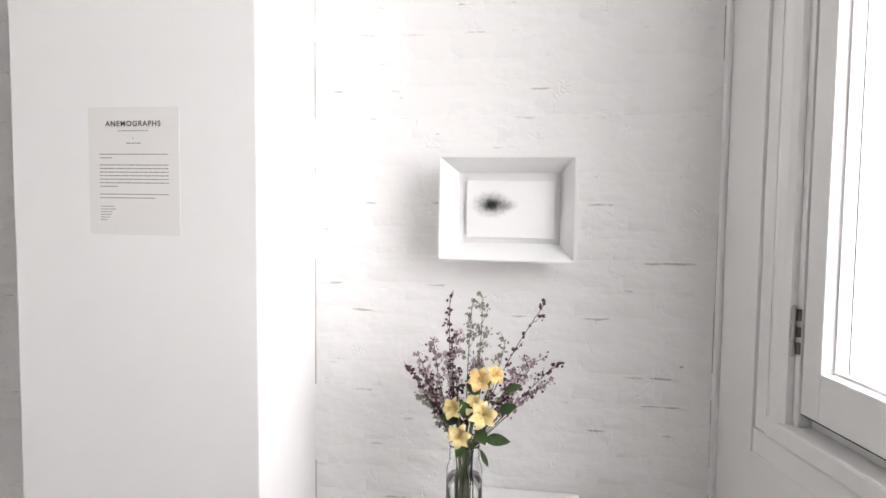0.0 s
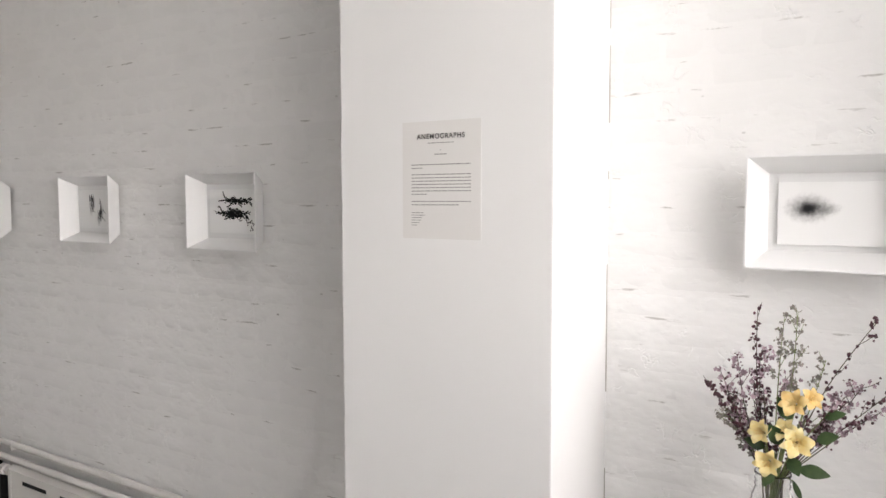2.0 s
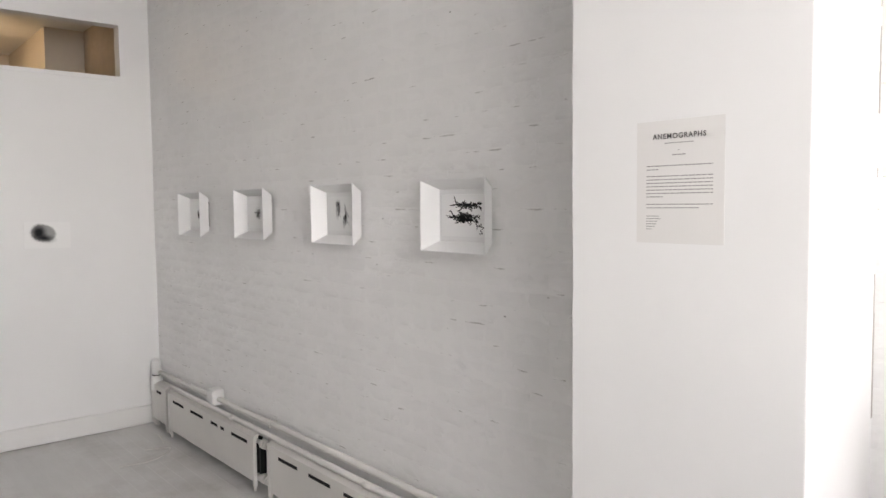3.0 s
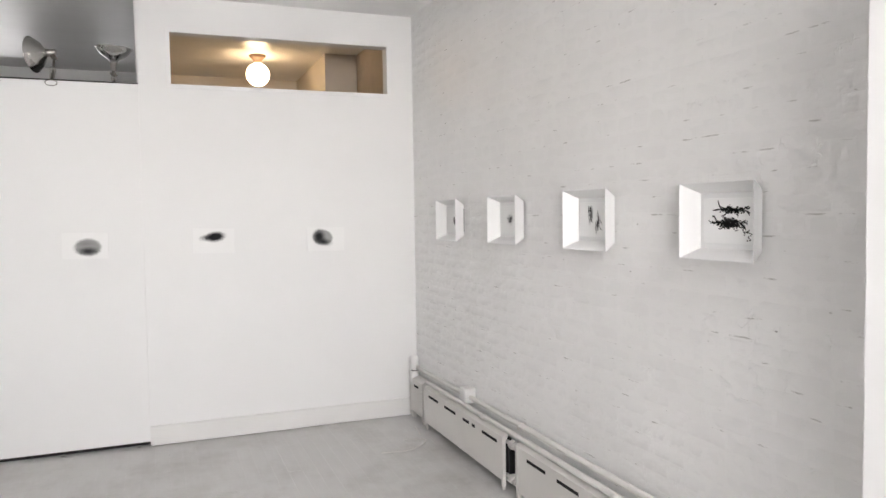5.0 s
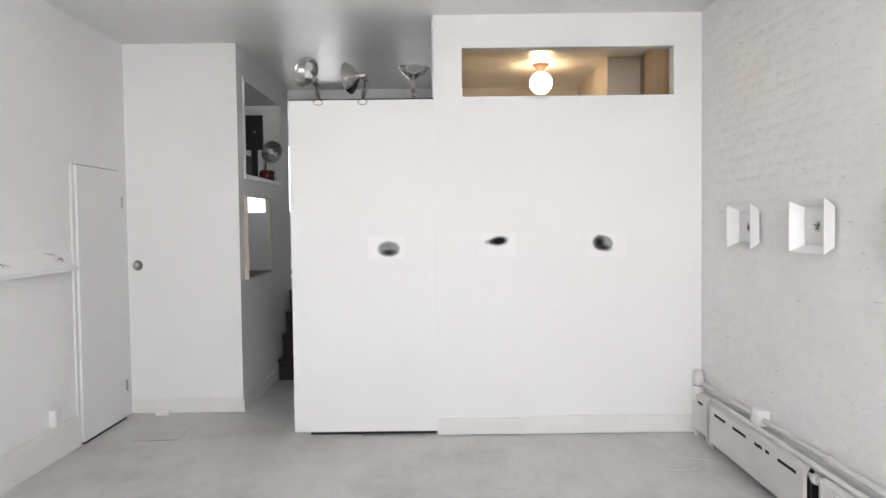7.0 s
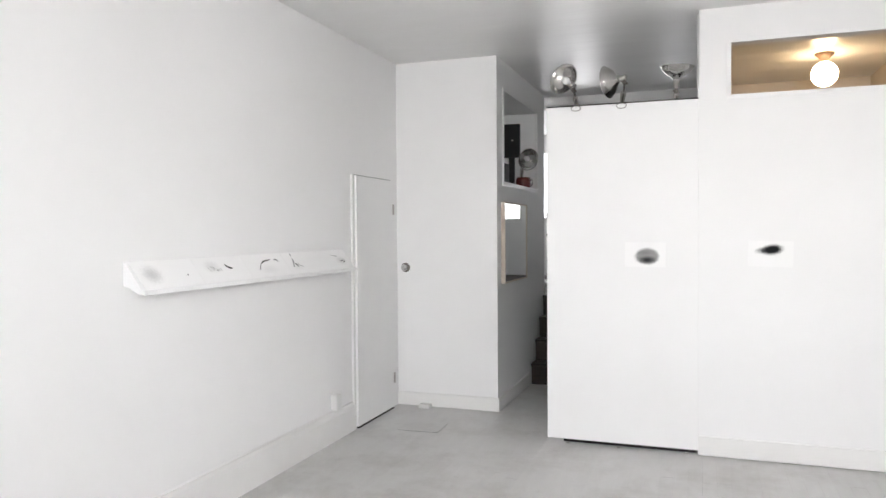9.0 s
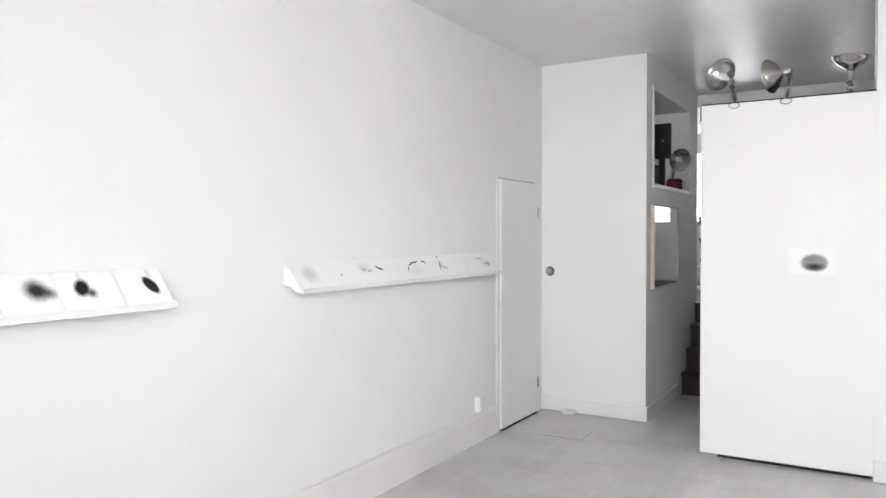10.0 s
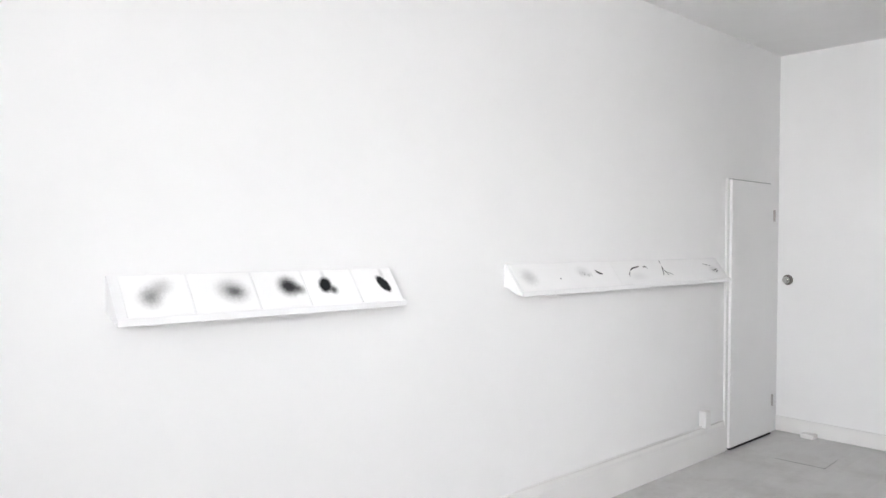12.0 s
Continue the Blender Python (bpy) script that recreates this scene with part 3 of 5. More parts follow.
part("door_casing", boxes((LEFT_X - 0.004, DOOR_Y0 - 0.046, 0.002, LEFT_X + 0.014, DOOR_Y0 - 0.005, DOOR_Z + 0.004), bevel=0.003), TRIM, door_1)
# two strips painted near black as shade above and under the leaf
part("door_head_shade", boxes((LEFT_X - 0.004, DOOR_Y0 + 0.004, DOOR_Z + 0.0005, LEFT_X + 0.004, DOOR_Y1 - 0.004, DOOR_Z + 0.007)), DARK_GAP, door_1)
part("door_foot_shade", boxes((LEFT_X + 0.0, DOOR_Y0 + 0.005, 0.001, LEFT_X + 0.03, DOOR_Y1 - 0.005, 0.010)), DARK_GAP, door_1)

sliding_door = thing("sliding_door", pose(-0.56, FAR_Y, 0), "wide flat white sliding door panel hung in front of the passage", "sliding door")
part("panel", boxes((-0.518, -0.0025, 0.032, 0.5245, 0.036, 2.438), bevel=0.001), WHITE, sliding_door)
part("top_track", boxes((-0.52, 0.002, 2.4385, 0.523, 0.05, 2.447)), DARK_GAP, sliding_door, "dark metal top track")
# near-black strip in place of the shaded gap below the panel
part("panel_foot_shade", boxes((-0.40, 0.0, 0.012, 0.51, 0.026, 0.0315)), DARK_GAP, sliding_door, "dark strip painted as the shade under the panel")
for x in (-0.38, -0.02, 0.44):
    part("floor_guide", boxes((x, -0.004, 0.0, x + 0.02, 0.022, 0.014)), STEEL, sliding_door)


# ---- framed works on the brick wall: dished white trays, local y towards the wall is positive ----
def dish(w, h, depth, taper, wall=0.005):
    """Square dish whose sides splay out to the front."""
    bm = bmesh.new()
    rings = []
    for ww, hh, y in ((w - 2 * taper, h - 2 * taper, -0.014), (w, h, -depth), (w - 2 * wall, h - 2 * wall, -depth), (w - 2 * taper - wall, h - 2 * taper - wall, -0.020)):
        rings.append([bm.verts.new((sx * ww / 2, y, sz * hh / 2)) for sx, sz in ((-1, -1), (1, -1), (1, 1), (-1, 1))])
    for a, b in zip(rings, rings[1:]):
        for i in range(4):
            bm.faces.new((a[i], a[(i + 1) % 4], b[(i + 1) % 4], b[i]))
    bm.faces.new(rings[0])
    bm.faces.new(rings[-1])
    bmesh.ops.recalc_face_normals(bm, faces=bm.faces)
    bmesh.ops.bevel(bm, geom=[e for e in bm.edges if all(abs(v.co.y + depth) < 1e-6 for v in e.verts)], offset=0.0012, segments=2, affect="EDGES")
    return bm


def ribbon(bm, pts, width, y, taper=0.3):
    """A flat inked stroke in the x, z plane, a hair proud of the paper."""
    last = None
    n = len(pts) - 1
    for i, (x, z) in enumerate(pts):
        a, b = pts[max(i - 1, 0)], pts[min(i + 1, n)]
        dx, dz = b[0] - a[0], b[1] - a[1]
        l = math.hypot(dx, dz) or 1
        w = width / 2 * (taper + (1 - taper) * math.sin(math.pi * min(1, max(0, (i + 0.6) / (n + 1.2)))))
        pair = [bm.verts.new((x - dz / l * w, y, z + dx / l * w)), bm.verts.new((x + dz / l * w, y, z - dx / l * w))]
        if last:
            bm.faces.new((last[0], last[1], pair[1], pair[0]))
        last = pair


def strokes(rows, y, rnd, zoom=1.0, shift=(0.0, 0.0), bold=1.0):
    """Rows of x, z, heading, length, width, bend."""
    bm = bmesh.new()
    for x, z, head, length, width, bend in rows:
        x, z, length, width = x * zoom + shift[0], z * zoom + shift[1], length * zoom, width * zoom * bold
        pts, a, n = [], head, 7
        for _ in range(n):
            pts.append((x, z))
            x, z = x + length / n * math.cos(a), z + length / n * math.sin(a)
            a += bend / n + rnd.uniform(-0.25, 0.25)
        ribbon(bm, pts, width, y)
    return bm


def tray_frame(y_mid, z_mid, w, h, label, sheet, ink_material, marks=None):
    t = thing("tray_picture", pose(BRICK_X - 0.004, y_mid, z_mid, 0, 0, -90), label, "picture frame", "white tray frames on the brick wall")
    # cleat takes the gap black, so the shadow behind the tray is painted
    part("cleat", boxes((-w * 0.3, -0.014, -h * 0.28, w * 0.3, 0.003, h * 0.28)), DARK_GAP, t, "mounting block painted near black as the shadow gap")
    part("tray", dish(w, h, 0.086, 0.037), FRAME_WHITE, t)
    sw, sh, sx, sz = sheet
    p = part("print", boxes((-sw / 2, -0.0015, -sh / 2, sw / 2, 0.0015, sh / 2), bevel=0.0006), ink_material, t, "ink print on white paper", pose(sx, -0.0275, sz))
    part("print_spacer", boxes((sx - sw / 2 + 0.004, -0.026, sz - sh / 2 + 0.004, sx + sw / 2 - 0.004, -0.019, sz + sh / 2 - 0.004)), FRAME_WHITE, t)
    if marks is not None:
        tagged(part("ink_marks", marks, INK, p, "fine black ink strokes"), kind="stuff")
    return t


def fan(cx, cz, n, length, head, spread, width, rnd, bend=0.6):
    return [(cx + rnd.uniform(-0.008, 0.008), cz + rnd.uniform(-0.006, 0.006), head + rnd.uniform(-spread, spread), length * rnd.uniform(0.35, 1.0), width * rnd.uniform(0.4, 1.1), rnd.uniform(-bend, bend)) for _ in range(n)]


INK_Y = -0.0021
rnd = random.Random(3)
tray_frame(0.166, 1.521, 0.325, 0.250, "white tray frame with a single soft black smudge", (0.212, 0.137, 0.004, -0.003),
           ink_print("smudge_print", [(-0.045, 0.012, 0.040, 0.026, 0, 0.9, 1.0, 0.5), (-0.046, 0.011, 0.020, 0.014, 0, 0.95, 0.9, 0.4), (-0.012, 0.010, 0.026, 0.013, 0, 0.5, 1.0, 0.9)]))
rows = []
for zc, xm, n, thick in ((0.038, 0.022, 80, 0.0042), (0.002, 0.012, 150, 0.0062)):
    for k in range(n):
        rows.append((rnd.gauss(xm, 0.022), zc + rnd.gauss(0, thick), rnd.uniform(-0.7, 0.5) + (math.pi if rnd.random() < 0.5 else 0), rnd.uniform(0.006, 0.018), rnd.uniform(0.0022, 0.0056), rnd.uniform(-2.0, 2.0)))
    x = xm - 0.038
    rows += [(x, zc + 0.002, math.pi - 0.55, 0.034, 0.0044, -0.7), (x, zc, math.pi - 0.25, 0.040, 0.0040, 0.9), (x + 0.02, zc - 0.006, math.pi + 0.7, 0.030, 0.0038, -0.9),
             (xm + 0.045, zc - 0.002, -0.5, 0.022, 0.0036, -0.8), (xm + 0.040, zc + 0.003, 0.4, 0.020, 0.0034, 0.5), (xm + 0.01, zc - 0.008, -1.0, 0.016, 0.0024, 0.8)]
rows += [(rnd.uniform(0.055, 0.085), rnd.uniform(-0.042, -0.012), rnd.uniform(0, 6), rnd.uniform(0.003, 0.010), 0.0035, 1.0) for _ in range(20)]
tray_frame(2.028, 1.509, 0.354, 0.272, "white tray frame with two black branching ink insects", (0.235, 0.155, 0.004, 0.0),
           ink_print("branching_print", [(0.012, 0.002, 0.032, 0.009, 6, 0.95, 0.9, 1.0), (0.022, 0.038, 0.026, 0.007, 4, 0.75, 1.0, 1.2)]), strokes(rows, INK_Y, rnd, 1.3, (-0.006, -0.012)))
rows = []
for cx, cz in ((-0.028, 0.018), (0.028, -0.020)):
    for k in range(18):
        rows.append((cx + rnd.gauss(0, 0.008), cz + 0.03 + rnd.gauss(0, 0.012), -math.pi / 2 + rnd.uniform(0.05, 0.5), rnd.uniform(0.02, 0.055), rnd.uniform(0.0015, 0.004), rnd.uniform(-0.4, 0.4)))
tray_frame(2.838, 1.512, 0.348, 0.272, "white tray frame with two upright feathery ink marks", (0.235, 0.155, 0.0, 0.0),
           ink_print("feather_print", [(-0.022, 0.012, 0.013, 0.034, 20, 0.5, 1.0, 1.2), (0.034, -0.022, 0.014, 0.034, 20, 0.5, 1.0, 1.2)]), strokes(rows, INK_Y, rnd, 1.15, (0.0, -0.008), 1.15))
tray_frame(3.664, 1.510, 0.348, 0.270, "white tray frame with a faint grey ink tangle", (0.235, 0.155, 0.0, 0.0),
           ink_print("tangle_print", [(0.006, 0.002, 0.034, 0.026, 0, 0.45, 1.0, 1.6)]), strokes(fan(0.006, 0.004, 26, 0.045, 0, 3.14, 0.002, rnd, 2.5), INK_Y, rnd, 1.1, (0, 0), 1.4))
tray_frame(4.480, 1.505, 0.348, 0.272, "white tray frame with a small black ink splash", (0.235, 0.155, 0.0, 0.0),
           ink_print("splash_print", [(0.022, -0.008, 0.015, 0.022, -20, 0.85, 1.0, 0.9)]), strokes(fan(0.02, -0.02, 22, 0.06, 1.7, 0.6, 0.0028, rnd, 0.8), INK_Y, rnd, 1.1, (0, 0), 1.4))


# ---- small panels on the far partition ----
def small_panel(x, z, tilt, label, ink_material):
    t = thing("wall_panel", pose(x, FAR_Y, z, 0, tilt, 0), label, "picture", "small white panels on the partition")
    part("block", boxes((-0.10, -0.036, -0.055, 0.10, 0.004, 0.055)), FRAME_WHITE, t, "recessed mounting block")
    part("print", boxes((-0.136, -0.004, -0.085, 0.136, 0.004, 0.085), bevel=0.0012), ink_material, t, "ink print on white board", pose(0, -0.0405, 0))
    return t


small_panel(-0.384, 1.377, 0.5, "small white panel with a grey shaded ink oval",
            ink_print("oval_print", [(0.014, -0.010, 0.080, 0.056, 0, 0.66, 0.35, 0.3), (0.016, -0.036, 0.062, 0.026, 0, 0.95, 0.9, 0.4), (0.0, 0.012, 0.05, 0.02, 0, 0.25, 1.0, 0.8)]))
small_panel(0.412, 1.386, 1.5, "small white panel with a black elongated ink blot",
            ink_print("blot_print", [(0.008, 0.028, 0.066, 0.034, -8, 1.0, 0.6, 0.4), (-0.045, 0.022, 0.045, 0.020, -8, 0.85, 1.0, 0.8)]))
small_panel(1.191, 1.377, 0.8, "small white panel with a black half-shaded ink disc",
            ink_print("disc_print", [(-0.024, 0.014, 0.074, 0.056, 12, 0.62, 0.25, 0.25), (-0.050, 0.018, 0.044, 0.050, 0, 1.0, 0.8, 0.3), (-0.020, -0.018, 0.060, 0.026, 10, 1.0, 1.0, 0.3)]))


# ---- sloped picture ledges on the west wall: local x along the wall, y into it ----
def picture_ledge(y0, y1, label):
    t = thing("picture_ledge", pose(LEFT_X, (y0 + y1) / 2, 1.25, 0, 0, 90), label, "ledge", "sloped white picture ledges")
    half = (y1 - y0) / 2
    part("body", prism([(0.004, 0.165), (-0.006, 0.168), (-0.118, 0.022), (-0.118, 0.012), (-0.09, 0.012), (-0.03, 0.042), (0.004, 0.05)], -half, half, 0.0012), FRAME_WHITE, t)
    part("lip", prism([(-0.1185, 0.034), (-0.126, 0.032), (-0.130, 0.008), (-0.122, 0.006), (-0.1185, 0.012)], -half - 0.003, half + 0.003, 0.001), FRAME_WHITE, t, "thin front lip")
    return t


picture_ledge(0.872, 2.055, "sloped white wall ledge holding five ink prints")
picture_ledge(2.808, 5.005, "long sloped white wall ledge with sparse ink drawings")
SLOPE = math.degrees(math.atan2(0.112, 0.146))      # lean of the ledge face from upright
FACE_MID = (-0.062 - 0.004, 1.25 + 0.095 + 0.003)


def ledge_sheet(y0, y1, label, ink_material, group, marks=None, name="ink_print"):
    m = pose(LEFT_X - FACE_MID[0], (y0 + y1) / 2, FACE_MID[1], 0, 0, 90) @ pose(0, 0, 0, -SLOPE, 0, 0)
    t = new(name)
    t.matrix_basis = m
    tagged(t, label, "print", group)
    p = part("sheet", boxes((-(y1 - y0) / 2, -0.0012, -0.083, (y1 - y0) / 2, 0.0022, 0.083), bevel=0.0008), ink_material, t)
    if marks is not None:
        tagged(part("ink_marks", marks, INK, p, "fine black ink strokes"), kind="stuff")
    return t


G1 = "five ink prints on the ledge"
ledge_sheet(0.905, 1.128, "white sheet with a soft grey ink cloud", ink_print("cloud_print", [(-0.024, -0.008, 0.040, 0.040, 0, 0.62, 1.0, 0.4), (0.010, 0.026, 0.056, 0.034, -32, 0.42, 1.0, 0.5)]), G1)
ledge_sheet(1.136, 1.376, "white sheet with a dense grey ink cloud", ink_print("dense_print", [(0.036, 0.004, 0.060, 0.046, 12, 0.72, 1.0, 0.4), (0.046, 0.0, 0.032, 0.022, 10, 0.62, 1.0, 0.4)]), G1)
ledge_sheet(1.384, 1.592, "white sheet with a black ink cloud", ink_print("black_print", [(0.034, 0.014, 0.046, 0.046, 20, 0.98, 0.8, 0.4), (0.070, 0.000, 0.042, 0.026, 10, 0.85, 1.0, 0.5)]), G1)
ledge_sheet(1.600, 1.832, "white sheet with a round black ink blot", ink_print("round_print", [(-0.026, 0.012, 0.030, 0.040, 24, 1.0, 0.5, 0.4), (0.004, -0.012, 0.022, 0.022, 0, 0.9, 0.9, 0.5), (-0.02, 0.056, 0.010, 0.03, 0, 0.22, 1.0, 0.6)]), G1)
ledge_sheet(1.840, 2.048, "white sheet with a narrow black ink drop", ink_print("drop_print", [(0.036, 0.004, 0.026, 0.046, -28, 1.0, 0.35, 0.4), (0.046, 0.056, 0.012, 0.03, 0, 0.25, 1.0, 0.6)]), G1)

G2 = "sparse ink drawings on the long ledge"
ledge_sheet(2.8265, 3.2585, "white sheet with a faint ink smudge", ink_print("faint_print", [(-0.12, 0.000, 0.060, 0.048, 0, 0.30, 1.0, 1.2)]), G2,
            strokes([(0.12, -0.02, 0.3, 0.012, 0.006, 0.2)], INK_Y - 0.0002, rnd, 1.0, (0, 0), 1.35))
ledge_sheet(3.2595, 3.6935, "white sheet with faint ink grasses and a black stroke", ink_print("grass_print", [(-0.085, 0.02, 0.06, 0.035, 0, 0.16, 1.0, 1.6)]), G2,
            strokes([(0.03, 0.028, -0.85, 0.075, 0.011, 0.2)] + [(-0.12 + 0.012 * k + rnd.uniform(-0.004, 0.004), -0.01 + rnd.uniform(-0.01, 0.02), 1.5 + rnd.uniform(-0.3, 0.3), rnd.uniform(0.012, 0.035), 0.0022, 0.5) for k in range(9)], INK_Y - 0.0002, rnd, 1.0, (0, 0), 1.35))
ledge_sheet(3.6945, 4.1235, "white sheet with an arched ink stroke", ink_print("arch_print", [(0.0, -0.03, 0.09, 0.03, 0, 0.08, 1.0, 1.2)]), G2,
            strokes([(-0.10, -0.03, 0.9, 0.06, 0.004, -0.7), (-0.06, 0.012, 0.35, 0.15, 0.007, -0.5), (0.10, 0.035, 0.2, 0.05, 0.006, -0.8), (0.13, 0.03, -1.0, 0.02, 0.004, 0.2)], INK_Y - 0.0002, rnd, 1.0, (0, 0), 1.35))
ledge_sheet(4.1245, 4.5535, "white sheet with a spidery ink figure", ink_print("spider_print", [(-0.1, -0.02, 0.06, 0.03, 0, 0.08, 1.0, 1.2)]), G2,
            strokes([(-0.155, -0.03, 0.5, 0.07, 0.006, 0.6), (-0.115, 0.005, -0.9, 0.05, 0.006, 0.4), (-0.118, 0.01, 1.2, 0.03, 0.007, 0.2), (-0.11, 0.055, 1.4, 0.025, 0.007, 0.2), (-0.09, -0.01, -0.5, 0.06, 0.003, -0.5)], INK_Y - 0.0002, rnd, 1.0, (0, 0), 1.35))
ledge_sheet(4.5545, 4.9885, "white sheet with thin curled ink lines", ink_print("curl_print", [(0.09, -0.01, 0.06, 0.03, 0, 0.2, 1.0, 1.4)]), G2,
            strokes([(-0.02, 0.045, -0.4, 0.12, 0.003, 0.4), (0.06, -0.01, -0.4, 0.09, 0.004, 1.6), (0.10, -0.03, 0.3, 0.05, 0.005, 1.0)], INK_Y - 0.0002, rnd, 1.0, (0, 0), 1.35))

# ---- exhibition sign on the column ----
sign = thing("exhibition_sign", pose(COL_X + 0.0012, 0.958, 1.596, 0, 0, -90), "grey paper exhibition sign with black printed text", "sign")
sheet = part("sheet", boxes((-0.1095, -0.0018, -0.1395, 0.1095, 0.001, 0.1395), bevel=0.0005), SIGN_PAPER, sign)


def lettering(text, size, x, z, parent, name):
    data = bpy.data.curves.new(name, "FONT")
    data.body, data.size, data.align_x, data.space_character, data.offset = text, 1.0, "CENTER", 1.16, 0.016
    tmp = new(name, data)
    dep = bpy.context.evaluated_depsgraph_get()
    me = bpy.data.meshes.new_from_object(tmp.evaluated_get(dep))
    bpy.data.objects.remove(tmp)
    me.transform(Matrix.Scale(size, 4))
    me.materials.append(TITLE_INK)
    ob = new(name, me)
    ob.parent = parent
    ob.matrix_basis = pose(x, -0.0026, z, 90, 0, 0)
    return ob


lettering("ANEMOGRAPHS", 0.0165, 0.0, 0.0978, sheet, "title")
TEXT_ROWS = [(-0.036, 0.036, 0.0878, 0.0030), (-0.002, 0.002, 0.0715, 0.002), (-0.017, 0.017, 0.0610, 0.0036), (-0.083, 0.083, 0.037, 0.0036), (-0.083, -0.052, 0.029, 0.003)]
TEXT_ROWS += [(-0.083, 0.083 if k < 6 else -0.038, 0.0135 - 0.0078 * k, 0.0034) for k in range(7)]
TEXT_ROWS += [(-0.083, 0.083, -0.0505, 0.0032), (-0.083, 0.05, -0.0585, 0.0032)]
TEXT_ROWS += [(-0.083, -0.083 + w, -0.0775 - 0.006 * k, 0.0026) for k, w in enumerate((0.034, 0.038, 0.029, 0.026, 0.022, 0.015))]
rnd = random.Random(8)
for x0, x1, z, h in TEXT_ROWS:
    bm = bmesh.new()
    x = x0
    while x < x1 - 0.001:
        w = min(rnd.uniform(0.005, 0.016), x1 - x)
        add_box(bm, x, -0.00215, z - h / 3, x + w, -0.0017, z + h / 3)
        x += w + 0.0016
    part("text_bar", bm, PRINT_INK, sheet)

# ---- plinth with the jar of flowers ----
plinth = thing("display_plinth", pose(1.69, 0.125, 0), "plain white painted display plinth against the brick wall", "plinth")
part("body", boxes((-0.185, -0.135, 0.0, 0.185, 0.135, 0.79), bevel=0.003), FRAME_WHITE, plinth)
part("top", boxes((-0.195, -0.145, 0.79, 0.195, 0.145, 0.815), bevel=0.004), FRAME_WHITE, plinth)

JAR = (1.70, 0.242, 0.815)
jar = thing("glass_jar", pose(*JAR), "clear glass screw-top jar used as a vase", "vase")
OUT = [(0.030, 0.0), (0.039, 0.003), (0.0415, 0.010), (0.0415, 0.112), (0.040, 0.122), (0.0365, 0.130), (0.0345, 0.136), (0.0345, 0.143), (0.0362, 0.146),
       (0.0345, 0.149), (0.0345, 0.154), (0.0362, 0.157), (0.0345, 0.160), (0.0345, 0.166), (0.036, 0.169), (0.0355, 0.172)]
IN = [(r - 0.0025, z) for r, z in OUT[3:]]
part("glass", lathe(OUT + IN[::-1] + [(0.0385, 0.012), (0.028, 0.005)], 36), GLASS, jar, smooth=True)
part("water", lathe([(0.026, 0.006), (0.0375, 0.013), (0.0375, 0.100), (0.0001, 0.1002)], 30), WATER, jar, "clear water", smooth=True)


def bent(a, b, sag, n=9):
    a, b = Vector(a), Vector(b)
    side = Vector(sag)
    return [a.lerp(b, i / n) + side * math.sin(math.pi * i / n) for i in range(n + 1)]


def add_bud(bm, p, r, rnd):
    """A lumpy bud, a small squashed ball with uneven corners."""
    m = Matrix.Translation(p) @ Euler((rnd.uniform(0, 6), rnd.uniform(0, 6), 0)).to_matrix().to_4x4()
    got = bmesh.ops.create_icosphere(bm, subdivisions=1, radius=r, matrix=m)["verts"]
    for v in got:
        v.co += Vector((rnd.uniform(-1, 1), rnd.uniform(-1, 1), rnd.uniform(-1, 1))) * r * 0.28


def add_floret(bm, p, r, rnd, petals=5):
    """A little open flower: pointed petals round a centre."""
    way = Vector((rnd.uniform(-1.2, 0.3), rnd.uniform(-1, 1), rnd.uniform(-0.4, 1))).normalized()
    a = way.orthogonal().normalized()
    b = way.cross(a)
    for k in range(petals):
        t = 2 * math.pi * k / petals + rnd.uniform(-0.2, 0.2)
        d = math.cos(t) * a + math.sin(t) * b
        s = way.cross(d) * r * 0.38
        q = [p, p + d * r * 0.55 + s + way * r * 0.18, p + d * r + way * r * 0.35, p + d * r * 0.55 - s + way * r * 0.18]
        bm.faces.new([bm.verts.new(v) for v in q])


MOUTH = Vector((JAR[0], JAR[1], JAR[2] + 0.165))


